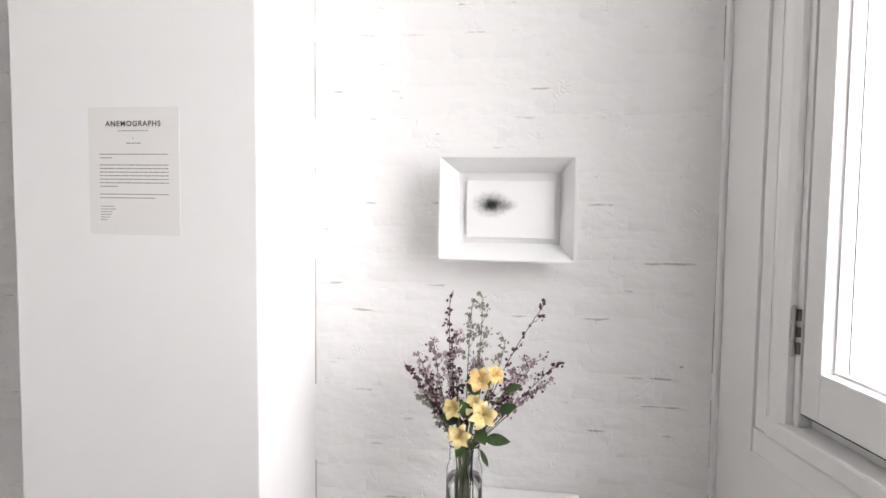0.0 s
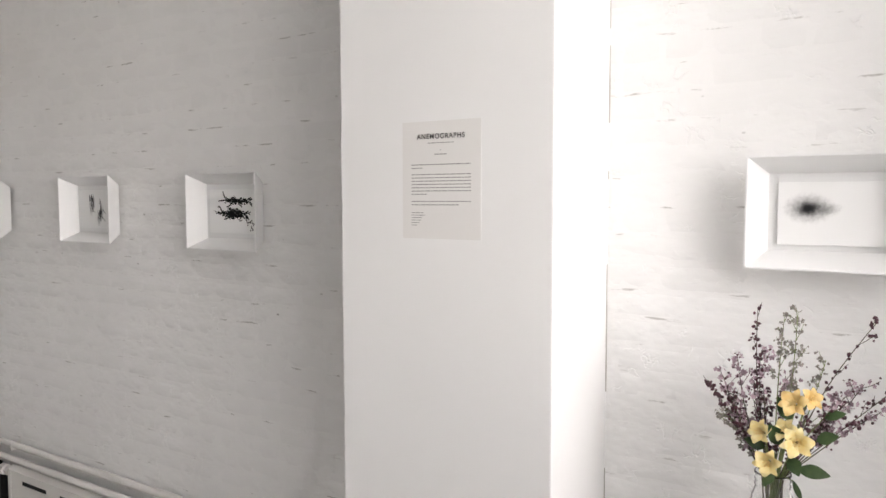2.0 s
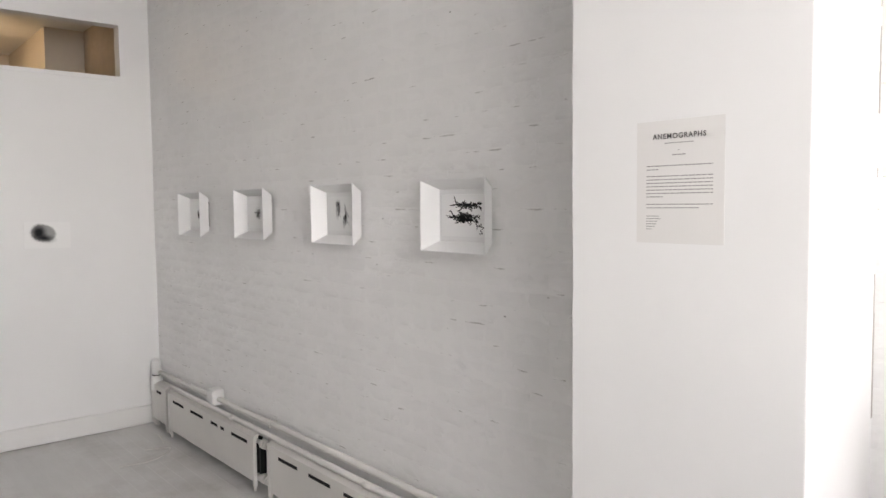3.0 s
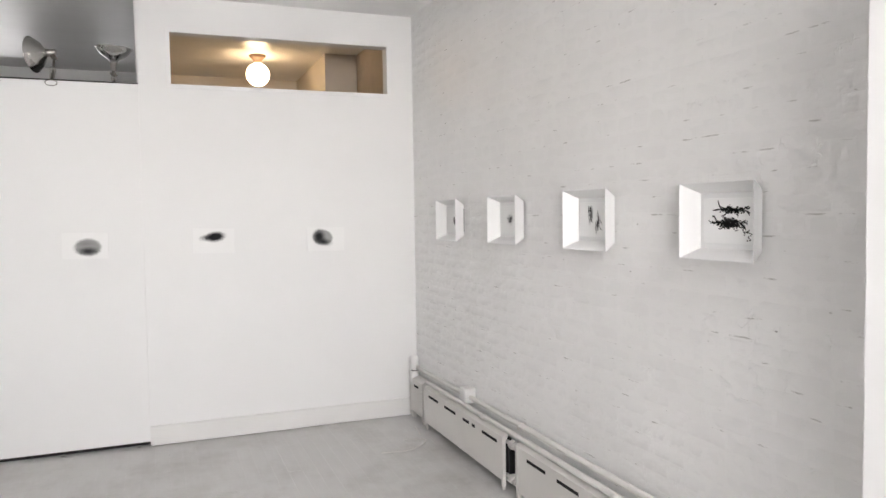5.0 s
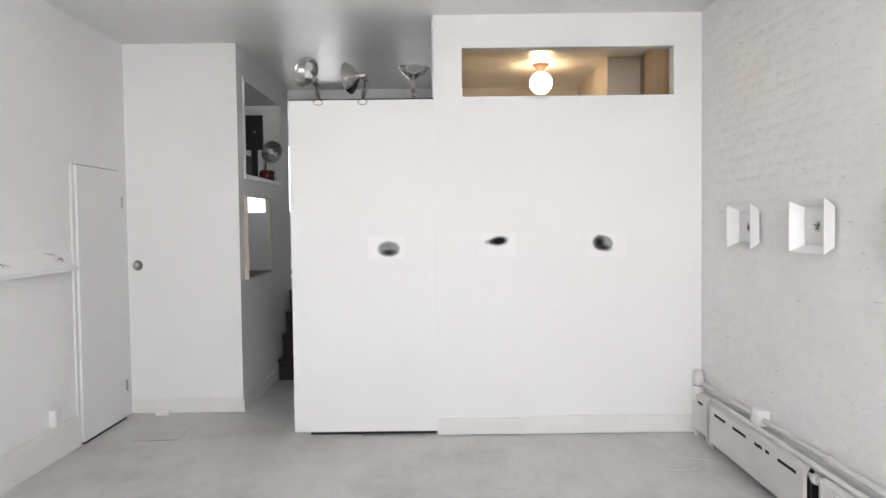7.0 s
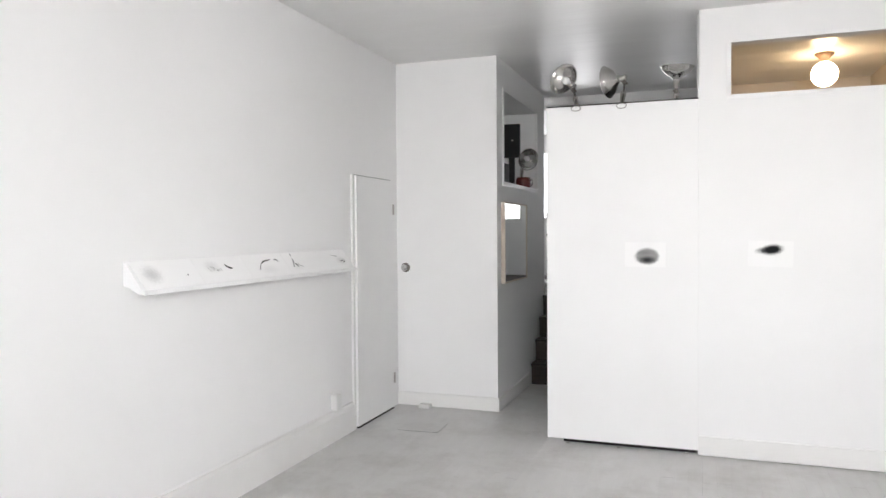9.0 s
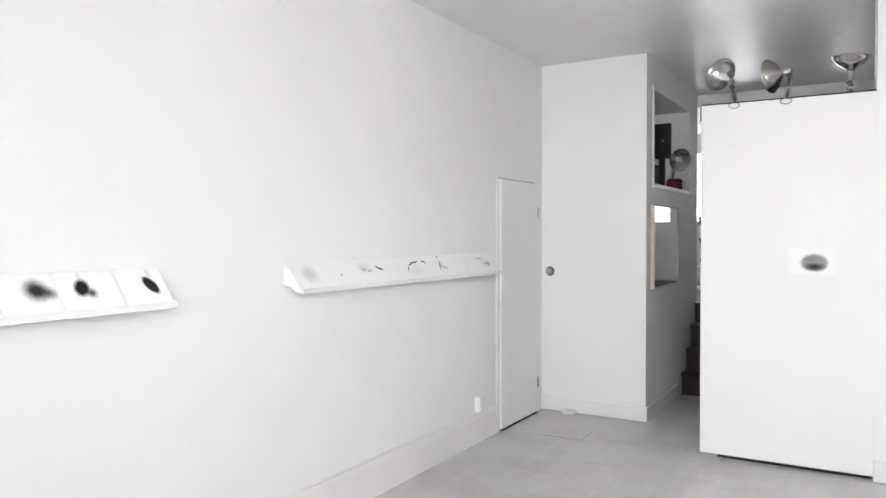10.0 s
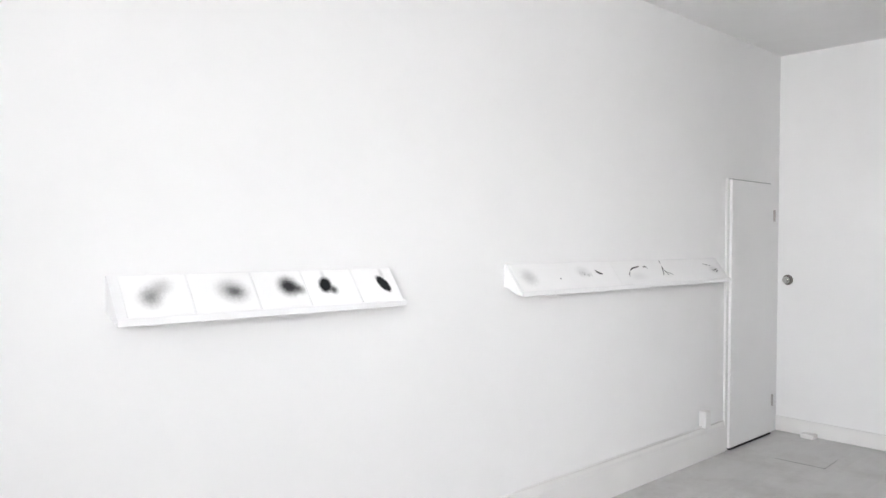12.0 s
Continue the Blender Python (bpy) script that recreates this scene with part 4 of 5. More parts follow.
def sprig(tip, sag, kind, rnd, label, start=0.42, count=60, spread=0.018, twigs=7):
    """A flowering branch out of the jar: woody stem, side twigs, buds and florets."""
    base = Vector((JAR[0] + rnd.uniform(-0.018, 0.018), JAR[1] + rnd.uniform(-0.018, 0.018), JAR[2] + 0.02))
    mouth = MOUTH + Vector((rnd.uniform(-0.014, 0.014), max(-0.02, min(0.02, (tip[1] - JAR[1]) * 0.2)), 0))
    low = [base.lerp(mouth, k / 3) for k in range(3)]
    line = low + bent(mouth, tip, sag)
    t = thing("flower_sprig", pose(*base), label, "flower", "sprigs in the glass jar")
    here = -base
    bm = bmesh.new()
    add_tube(bm, [p + here for p in line], 0.0016, 6, 0.45)
    ends = []
    top = line[3:]
    for k in range(twigs):
        f = start + (0.95 - start) * k / max(1, twigs - 1)
        i = min(int(f * (len(top) - 1)), len(top) - 2)
        p = top[i].lerp(top[i + 1], f * (len(top) - 1) - i)
        way = (top[i + 1] - top[i]).normalized()
        e = p + way * rnd.uniform(0.012, 0.03) + Vector((rnd.uniform(-1, 1), rnd.uniform(-1, 1), rnd.uniform(-0.2, 0.6))) * spread * 1.3
        add_tube(bm, [p + here, (p + e) / 2 + here + Vector((0, 0, -0.002)), e + here], 0.0008, 5, 0.6)
        ends.append((p, e))
    part("stem", bm, STEM if kind != "green" else GREEN_STEM, t, smooth=True)
    buds, flowers = bmesh.new(), bmesh.new()
    for k in range(count):
        if ends and rnd.random() < 0.62:
            a, b = rnd.choice(ends)
            p = a.lerp(b, rnd.uniform(0.4, 1.05))
        else:
            f = (start + (1 - start) * rnd.random()) * (len(top) - 1)
            i = min(int(f), len(top) - 2)
            p = top[i].lerp(top[i + 1], f - i)
        p = p + Vector((rnd.gauss(0, 1), rnd.gauss(0, 1), rnd.gauss(0, 0.8))) * spread * 0.33
        if kind == "plum" or rnd.random() < 0.4:
            add_bud(buds, p + here, rnd.uniform(0.0020, 0.0042) * (1.1 if kind == "plum" else 0.8), rnd)
        else:
            add_floret(flowers, p + here, rnd.uniform(0.0045, 0.0078), rnd)
    tagged(part("buds", buds, PLUM if kind in ("plum", "lilac") else PALE, t), kind="stuff")
    if len(flowers.verts):
        tagged(part("florets", flowers, LILAC if kind != "green" else PALE, t), kind="stuff")
    return t


rnd = random.Random(23)
X0 = JAR[0]
LOWER = 0.014
DARK, LIL, GRN = "dark plum budded twig in the glass jar", "lilac flowering sprig in the glass jar", "pale grey-green budded sprig in the glass jar"
for tip, sag, kind, label, start, count, spread, twigs in (
        ((X0, 0.281, 1.338), (0, 0.012, 0), "plum", DARK, 0.5, 46, 0.013, 6),
        ((X0 - 0.01, 0.060, 1.330), (0, 0.012, 0.012), "plum", DARK, 0.42, 40, 0.011, 6),
        ((X0 - 0.03, 0.372, 1.182), (0, 0.006, 0.012), "plum", DARK, 0.4, 44, 0.013, 6),
        ((X0 - 0.02, 0.036, 1.196), (0, -0.004, 0.006), "plum", DARK, 0.62, 26, 0.012, 4),
        ((X0 + 0.02, 0.205, 1.336), (0, -0.006, 0), "green", GRN, 0.5, 80, 0.017, 8),
        ((X0 + 0.03, 0.232, 1.325), (0, 0.004, 0), "green", GRN, 0.6, 46, 0.014, 6),
        ((X0 + 0.01, 0.322, 1.235), (0, 0.01, 0), "lilac", LIL, 0.36, 88, 0.021, 9),
        ((X0 - 0.02, 0.345, 1.195), (0, 0.008, 0.01), "lilac", LIL, 0.3, 84, 0.021, 9),
        ((X0 - 0.01, 0.272, 1.245), (0, 0.008, 0), "lilac", LIL, 0.3, 96, 0.021, 9),
        ((X0 + 0.02, 0.292, 1.190), (0, 0.0, 0), "lilac", LIL, 0.3, 84, 0.021, 9),
        ((X0 + 0.01, 0.078, 1.205), (0, -0.006, 0), "lilac", LIL, 0.36, 92, 0.019, 9),
        ((X0 - 0.02, 0.112, 1.180), (0, -0.004, 0), "lilac", LIL, 0.3, 84, 0.02, 8),
        ((X0 + 0.03, 0.150, 1.240), (0, -0.004, 0), "green", GRN, 0.35, 60, 0.02, 8),
        ((X0 + 0.01, 0.052, 1.150), (0, -0.006, 0.012), "lilac", LIL, 0.45, 56, 0.018, 7),
        ((X0 - 0.01, 0.340, 1.115), (0, 0.004, 0.012), "green", GRN, 0.35, 64, 0.018, 8),
        ((X0 - 0.02, 0.300, 1.070), (0, 0.004, 0.012), "lilac", LIL, 0.3, 46, 0.017, 7),
        ((X0 - 0.03, 0.325, 1.150), (0, 0.004, 0.006), "plum", DARK, 0.35, 50, 0.018, 9),
        ((X0 - 0.02, 0.262, 1.180), (0, 0.002, 0), "plum", DARK, 0.25, 60, 0.018, 9),
        ((X0 - 0.02, 0.135, 1.150), (0, -0.004, 0), "plum", DARK, 0.3, 44, 0.016, 8),
        ((X0 + 0.02, 0.225, 1.200), (0, 0.002, 0), "lilac", LIL, 0.25, 90, 0.022, 9),
        ((X0 - 0.03, 0.180, 1.130), (0, -0.002, 0), "plum", DARK, 0.2, 50, 0.018, 8),
        ((X0 + 0.0, 0.318, 1.100), (0, 0.004, 0.008), "green", GRN, 0.3, 60, 0.018, 9)):
    tip = (tip[0], JAR[1] + (tip[1] - JAR[1]) * 0.96, tip[2] - LOWER)
    sprig(tip, sag, kind, rnd, label, start, count, spread, twigs)


def lily(at, way, size, material, rnd, label):
    """A trumpet flower with six curled petals and stamens on a green stem."""
    at, way = Vector(at), Vector(way).normalized()
    base = Vector((JAR[0] + rnd.uniform(-0.015, 0.015), JAR[1] + rnd.uniform(-0.015, 0.015), JAR[2] + 0.02))
    t = thing("yellow_lily", pose(*base), label, "flower", "yellow lilies in the glass jar")
    back = at - way * size * 0.55
    mouth = MOUTH + Vector((rnd.uniform(-0.012, 0.012), (at.y - JAR[1]) * 0.2, -0.01))
    part("stem", tube([base - base, mouth - base, (mouth + back) / 2 - base + Vector((0, 0, 0.004)), back - base], 0.002, 6), GREEN_STEM, t, smooth=True)
    a = way.orthogonal().normalized()
    b = way.cross(a)
    for k in range(6):
        ang = math.pi / 3 * k + rnd.uniform(-0.12, 0.12)
        d = math.cos(ang) * a + math.sin(ang) * b
        wide = size * (0.27 if k % 2 else 0.20) * rnd.uniform(0.9, 1.1)
        bm = bmesh.new()
        rows = []
        for i in range(7):
            f = i / 6
            out = size * (0.05 + 0.62 * f ** 1.4)
            along = size * (0.55 * min(1, f * 1.5) - 0.20 * max(0, f - 0.6) ** 1.3)
            w = wide * math.sin(math.pi * min(0.97, 0.12 + 0.86 * f)) ** 0.8
            c = back - base + d * out + way * along
            s = way.cross(d) * w
            fold = (d * 0.18 + way * 0.22) * w
            rows.append([bm.verts.new(v) for v in (c - s + fold, c, c + s + fold)])
        for r0, r1 in zip(rows, rows[1:]):
            for j in range(2):
                bm.faces.new((r0[j], r0[j + 1], r1[j + 1], r1[j]))
        part("petal", bm, material, t, smooth=True)
    bm = bmesh.new()
    for k in range(5):
        e = back - base + way * size * 0.62 + (a * math.cos(k * 1.26) + b * math.sin(k * 1.26)) * size * 0.14
        add_tube(bm, [back - base, e], 0.0006, 4)
        add_bud(bm, e, 0.0018, rnd)
    part("stamens", bm, ORANGE, t)
    return t


YL = "pale yellow lily bloom among the sprigs"
for y, z, x, size, way, material in ((0.203, 1.150, -0.05, 0.056, (-1, 0.15, 0.35), ORANGE), (0.170, 1.158, -0.03, 0.046, (-0.7, -0.5, 0.45), ORANGE),
                                     (0.192, 1.076, -0.07, 0.062, (-1, -0.1, 0.25), YELLOW), (0.218, 1.094, -0.05, 0.05, (-0.8, 0.3, 0.6), YELLOW),
                                     (0.264, 1.082, -0.05, 0.052, (-0.9, 0.45, 0.3), YELLOW), (0.244, 1.028, -0.075, 0.055, (-1, 0.1, 0.1), YELLOW)):
    lily((X0 + x, y, z), way, size * 0.78, material, rnd, YL if material is YELLOW else "apricot yellow lily bloom among the sprigs")


def leaf(at, way, length, width, rnd):
    at, way = Vector(at), Vector(way).normalized()
    t = thing("leaf_stalk", pose(*MOUTH), "dark green pointed leaf hanging over the jar rim", "leaf", "green leaves in the glass jar")
    at = at - MOUTH
    part("stalk", tube([(0, 0, -0.06), at * 0.5 + Vector((0, 0, 0.004)), at], 0.0012, 5), GREEN_STEM, t)
    side = way.cross(Vector((-0.8, 0, 0.5))).normalized()
    up = side.cross(way)
    bm = bmesh.new()
    rows = []
    for i in range(8):
        f = i / 7
        c = at + way * length * f + up * (-0.25 * length * f * f)
        w = width * math.sin(math.pi * (0.05 + 0.93 * f)) ** 0.9
        rows.append([bm.verts.new(v) for v in (c - side * w + up * w * 0.3, c, c + side * w + up * w * 0.3)])
    for r0, r1 in zip(rows, rows[1:]):
        for j in range(2):
            bm.faces.new((r0[j], r0[j + 1], r1[j + 1], r1[j]))
    part("blade", bm, LEAF, t, smooth=True)


for y, z, x, way, length, width in ((0.190, 1.018, -0.05, (-0.25, -1, 0.1), 0.055, 0.014), (0.160, 1.075, -0.03, (-0.3, -0.8, 0.5), 0.04, 0.013), (0.225, 1.06, -0.035, (-0.5, 0.2, 0.6), 0.05, 0.016),
                                    (0.255, 1.045, -0.03, (-0.4, 0.7, 0.4), 0.04, 0.013), (0.205, 1.035, -0.04, (-0.6, -0.3, -0.3), 0.04, 0.014), (0.15, 1.12, -0.02, (-0.3, -0.9, 0.5), 0.04, 0.01),
                                    (0.235, 1.00, -0.04, (-0.6, 0.4, -0.5), 0.035, 0.010), (0.200, 0.99, -0.04, (-0.3, -0.5, -0.9), 0.04, 0.006), (0.21, 1.11, -0.03, (-0.4, 0.3, 0.8), 0.05, 0.014)):
    leaf((X0 + x, y, z), way, length, width, rnd)


# ---- heater covers, pipes and boxes along the brick wall ----
def heater(y0, y1, slots, label, face=1.800):
    t = thing("heater_cover", pose(BRICK_X - 0.012, (y0 + y1) / 2, 0, 0, 0, -90), label, "radiator", "low heater covers along the brick wall")
    half, d = (y1 - y0) / 2, BRICK_X - 0.012 - face
    bm = bmesh.new()
    z0, z1, s0, s1 = 0.055, 0.300, 0.248, 0.268
    xs = [-half] + [v for c, w in slots for v in (c - w / 2, c + w / 2)] + [half]
    add_box(bm, -half, -d, z0, half, -d + 0.0025, s0)
    add_box(bm, -half, -d, s1, half, -d + 0.0025, z1)
    for a, b in zip(xs[0::2], xs[1::2]):
        add_box(bm, a, -d, s0, b, -d + 0.0025, s1)
    part("front_panel", bm, RAD_PAINT, t)
    part("top_hood", prism([(-d - 0.002, z1 - 0.004), (-d - 0.002, z1 + 0.004), (-d + 0.022, z1 + 0.018), (-0.004, z1 + 0.022), (-0.004, z1 + 0.018), (-d + 0.02, z1 + 0.013)], -half, half), RAD_PAINT, t, "rounded metal hood")
    # plain box painted near black as the shade inside the cover
    part("slot_shade", boxes((-half + 0.02, -d + 0.006, 0.09, half - 0.02, -0.012, 0.285)), DARK_GAP, t, "near-black box painted as the shade behind the slots")
    part("end_cap", prism([(-d - 0.003, z0 - 0.03), (-d - 0.003, z1 + 0.004), (-d + 0.022, z1 + 0.020), (-d + 0.034, z1 + 0.010), (-d + 0.016, z1 - 0.02), (-d + 0.016, z0 - 0.03)], half - 0.018, half + 0.003), RAD_PAINT, t)
    part("end_cap", prism([(-d - 0.003, z0 - 0.03), (-d - 0.003, z1 + 0.004), (-d + 0.022, z1 + 0.020), (-d + 0.034, z1 + 0.010), (-d + 0.016, z1 - 0.02), (-d + 0.016, z0 - 0.03)], -half - 0.003, -half + 0.018), RAD_PAINT, t)
    for x in (-half + 0.01, half - 0.02):
        part("foot", boxes((x, -d + 0.004, 0.0, x + 0.012, -d + 0.016, 0.06)), RAD_PAINT, t)
    return t


heater(3.665, 4.93, [(-0.463, 0.19), (-0.157, 0.205), (0.11, 0.105), (0.225, 0.052), (0.452, 0.21)], "dented cream enamel heater cover with dark slots")
heater(1.95, 3.50, [(-0.565, 0.20), (-0.26, 0.20), (0.0, 0.105), (0.12, 0.05), (0.35, 0.20), (0.62, 0.20)], "long cream enamel heater cover with dark slots")
heater(5.02, 5.30, [(0.0, 0.10)], "short recessed heater cover in the corner", face=1.815)

pipe_upper = thing("upper_pipe", pose(1.852, 3.2, 0.405), "cream painted heating pipe along the brick wall", "pipe", "heating pipes")
part("pipe", tube([(0, -1.95, -0.008), (0, 0.3, -0.010), (0, 1.9, -0.018), (0, 2.02, -0.020)], 0.0155, 14), RAD_PAINT, pipe_upper, smooth=True)
for y in (-1.1, 0.35):
    part("pipe_clip", boxes((-0.0175, y - 0.007, -0.034, 0.03, y + 0.007, 0.002), bevel=0.003), RAD_PAINT, pipe_upper)
pipe_lower = thing("lower_pipe", pose(1.818, 3.2, 0.352), "cream painted heating pipe above the heater covers", "pipe", "heating pipes")
part("pipe", tube([(0, -1.95, -0.004), (0, 0.5, -0.006), (0, 1.62, -0.008), (0.004, 1.70, -0.014), (0.02, 1.76, -0.03), (0.024, 1.80, -0.06)], 0.0145, 14), RAD_PAINT, pipe_lower, smooth=True)
for y in (-0.6, 0.75):
    part("coupling", tube([(0, y - 0.03, -0.009), (0, y + 0.03, -0.009)], 0.018, 14), RAD_PAINT, pipe_lower, smooth=True)

valves = thing("pipe_unions", pose(1.83, 3.58, 0), "cream painted pipe unions between the heater covers", "pipe fitting")
for z in (0.085, 0.275):
    u = part("union", tube([(0, -0.10, z), (0, 0.10, z)], 0.011, 12), RAD_PAINT, valves, smooth=True)
    part("nut", tube([(0, -0.03, z), (0, -0.012, z)], 0.022, 6), RAD_PAINT, u)
    part("nut", tube([(0, 0.0, z), (0, 0.034, z)], 0.026, 8), RAD_PAINT, u)
# black strip stands in for the shaded gap between the covers
part("cover_gap_shade", boxes((-0.004, 0.055, 0.10, 0.03, 0.07, 0.27)), BLACK, valves, "black strip painted as the shaded gap at the cover end")
part("back_plate", boxes((0.045, -0.075, 0.03, 0.0495, 0.06, 0.30)), RAD_PAINT, valves)

box = thing("junction_box", pose(1.852, 4.265, 0.402), "small white electrical box over the pipes", "electrical box")
part("body", boxes((-0.038, -0.044, -0.046, 0.036, 0.044, 0.046), bevel=0.006), TRIM, box)
part("cover", boxes((-0.0405, -0.039, -0.041, -0.0375, 0.039, 0.041), bevel=0.001), TRIM, box)
meter = thing("thermostat_valve", pose(1.842, 5.27, 0.30), "rounded white valve housing in the corner", "valve")
part("lower_body", lathe([(0.030, -0.050), (0.038, -0.045), (0.040, -0.035), (0.040, 0.052), (0.036, 0.058)], 20), TRIM, meter, smooth=True)
part("upper_body", lathe([(0.030, 0.064), (0.036, 0.070), (0.036, 0.150), (0.028, 0.170), (0.012, 0.176)], 20), TRIM, meter, smooth=True)
# recessed ring painted near black as the shadow in the split
part("split_shade", lathe([(0.030, 0.0585), (0.031, 0.061), (0.030, 0.0635)], 20), DARK_GAP, meter)
part("pipe_stub", tube([(0, 0.0, -0.30), (0, 0.0, -0.05)], 0.014, 10), RAD_PAINT, meter)

cord = thing("loose_cord", pose(1.55, 4.6, 0.0), "thin grey cord lying on the floorboards", "cord")
part("cord", tube([(-0.19, -0.05, 0.004), (-0.05, -0.075, 0.004), (0.02, -0.06, 0.004), (0.11, 0.0, 0.004), (0.155, 0.06, 0.004), (0.17, 0.10, 0.004), (0.10, 0.13, 0.004), (0.03, 0.16, 0.004)], 0.0028, 8), RAD_PAINT, cord, smooth=True)
part("cord", tube([(0.17, 0.22, 0.004), (0.19, 0.32, 0.004), (0.205, 0.42, 0.004)], 0.003, 8), RAD_PAINT, cord, smooth=True)

# ---- small fittings by the door and closet ----
outlet = thing("wall_outlet", pose(LEFT_X, 4.855, 0.29, 0, 0, 90), "white surface-mounted wall outlet box", "outlet")
part("body", boxes((-0.038, -0.045, -0.058, 0.038, 0.003, 0.058), bevel=0.006), TRIM, outlet)
part("cover_plate", boxes((-0.036, -0.049, -0.055, 0.036, -0.0445, 0.055), bevel=0.002), TRIM, outlet)
conduit = thing("cable_run", pose(LEFT_X, 4.3, 0.232), "thin white painted cable along the baseboard", "cable")
part("cable", tube([(0.010, -1.4, 0.002), (0.011, -0.4, 0.003), (0.010, 0.3, 0.002), (0.012, 0.50, 0.006), (0.02, 0.53, 0.02)], 0.004, 8), TRIM, conduit, smooth=True)

pull = thing("closet_knob", pose(-2.5, CLOSET_Y, 1.228, 90, 0, 0), "round worn steel knob plate on the closet wall", "door knob")
part("plate", lathe([(0.040, -0.002), (0.042, 0.003), (0.038, 0.007), (0.030, 0.008)], 28), DARK_STEEL, pull, "dark worn ring plate", smooth=True)
part("knob", lathe([(0.012, 0.008), (0.012, 0.022), (0.026, 0.028), (0.029, 0.040), (0.024, 0.050), (0.008, 0.053)], 24), CHROME, pull, smooth=True)

stop = thing("door_stop", pose(-2.30, 6.015, 0.0), "small white block on the floor by the baseboard", "door stop")
part("block", boxes((-0.05, -0.04, 0.0, 0.05, 0.038, 0.034), bevel=0.004), TRIM, stop)
hatch = thing("floor_hatch", pose(-2.09, 5.42, 0.0, 0, 0, 3), "flush grey floor hatch with a dark seam", "hatch")
part("seam", boxes((-0.1635, -0.1335, 0.0005, 0.1635, 0.135, 0.0020)), DARK_GAP, hatch)
part("lid", boxes((-0.1632, -0.1322, 0.001, 0.1631, 0.135, 0.0024), bevel=0.0004), FLOOR, hatch)
patch = thing("floor_patch", pose(0.36, 4.42, 0.0), "thin grey painted patch on the floorboards", "floor patch")
part("sheet", boxes((-0.07, -0.16, 0.0006, 0.07, 0.15, 0.0030), bevel=0.0008), FLOOR, patch)

# ---- framed mirror and the niche ----
mirror = thing("framed_mirror", pose(CLOSET_X, 6.63, 1.445, 0, 0, 90), "box-framed mirror in pale wood on the passage wall", "mirror")
MW, MH, MT = 0.425, 0.355, 0.012
part("frame", boxes((-MW, -0.036, -MH, -MW + MT, 0.0, MH), (MW - MT, -0.036, -MH, MW, 0.0, MH), (-MW + MT, -0.036, -MH, MW - MT, 0.0, -MH + MT),
                    (-MW + MT, -0.036, MH - MT, MW - MT, 0.0, MH), bevel=0.002), LIGHT_WOOD, mirror, "pale wooden box frame")
part("mirror_glass", boxes((-MW + MT, -0.029, -MH + MT, MW - MT, -0.004, MH - MT)), MIRROR, mirror, "clear mirror glass")

screen = thing("black_screen", pose(-1.915, 7.62, NI_Z0), "black flat screen standing at the end of the niche", "screen")
part("panel", boxes((-0.095, -0.02, 0.345, 0.09, 0.02, 0.70), bevel=0.004), BLACK, screen)
part("stand", boxes((-0.03, -0.015, 0.0, 0.03, 0.015, 0.35)), BLACK, screen)
part("power_lamp", boxes((0.0, -0.0225, 0.52, 0.02, -0.0195, 0.535)), STEEL, screen)
case = thing("black_case", pose(-1.975, 7.44, NI_Z0), "black equipment case in the niche", "case")
part("body", boxes((-0.10, -0.10, 0.0, 0.055, 0.10, 0.27), bevel=0.01), BLACK, case)
part("latch", boxes((-0.03, -0.106, 0.17, 0.03, -0.0995, 0.2)), STEEL, case)
pot = thing("red_pot", pose(-1.765, 7.51, NI_Z0), "glossy dark red enamel pot in the niche", "pot")
part("body", lathe([(0.05, 0.0), (0.072, 0.01), (0.080, 0.05), (0.076, 0.10), (0.066, 0.125), (0.062, 0.125), (0.068, 0.05), (0.04, 0.012)], 24), RED, pot, smooth=True)
part("handle", tube([(0.074, -0.02, 0.105), (0.102, -0.03, 0.09), (0.104, -0.03, 0.05), (0.078, -0.02, 0.03)], 0.007, 8), CHROME, pot, "bright handle", smooth=True)


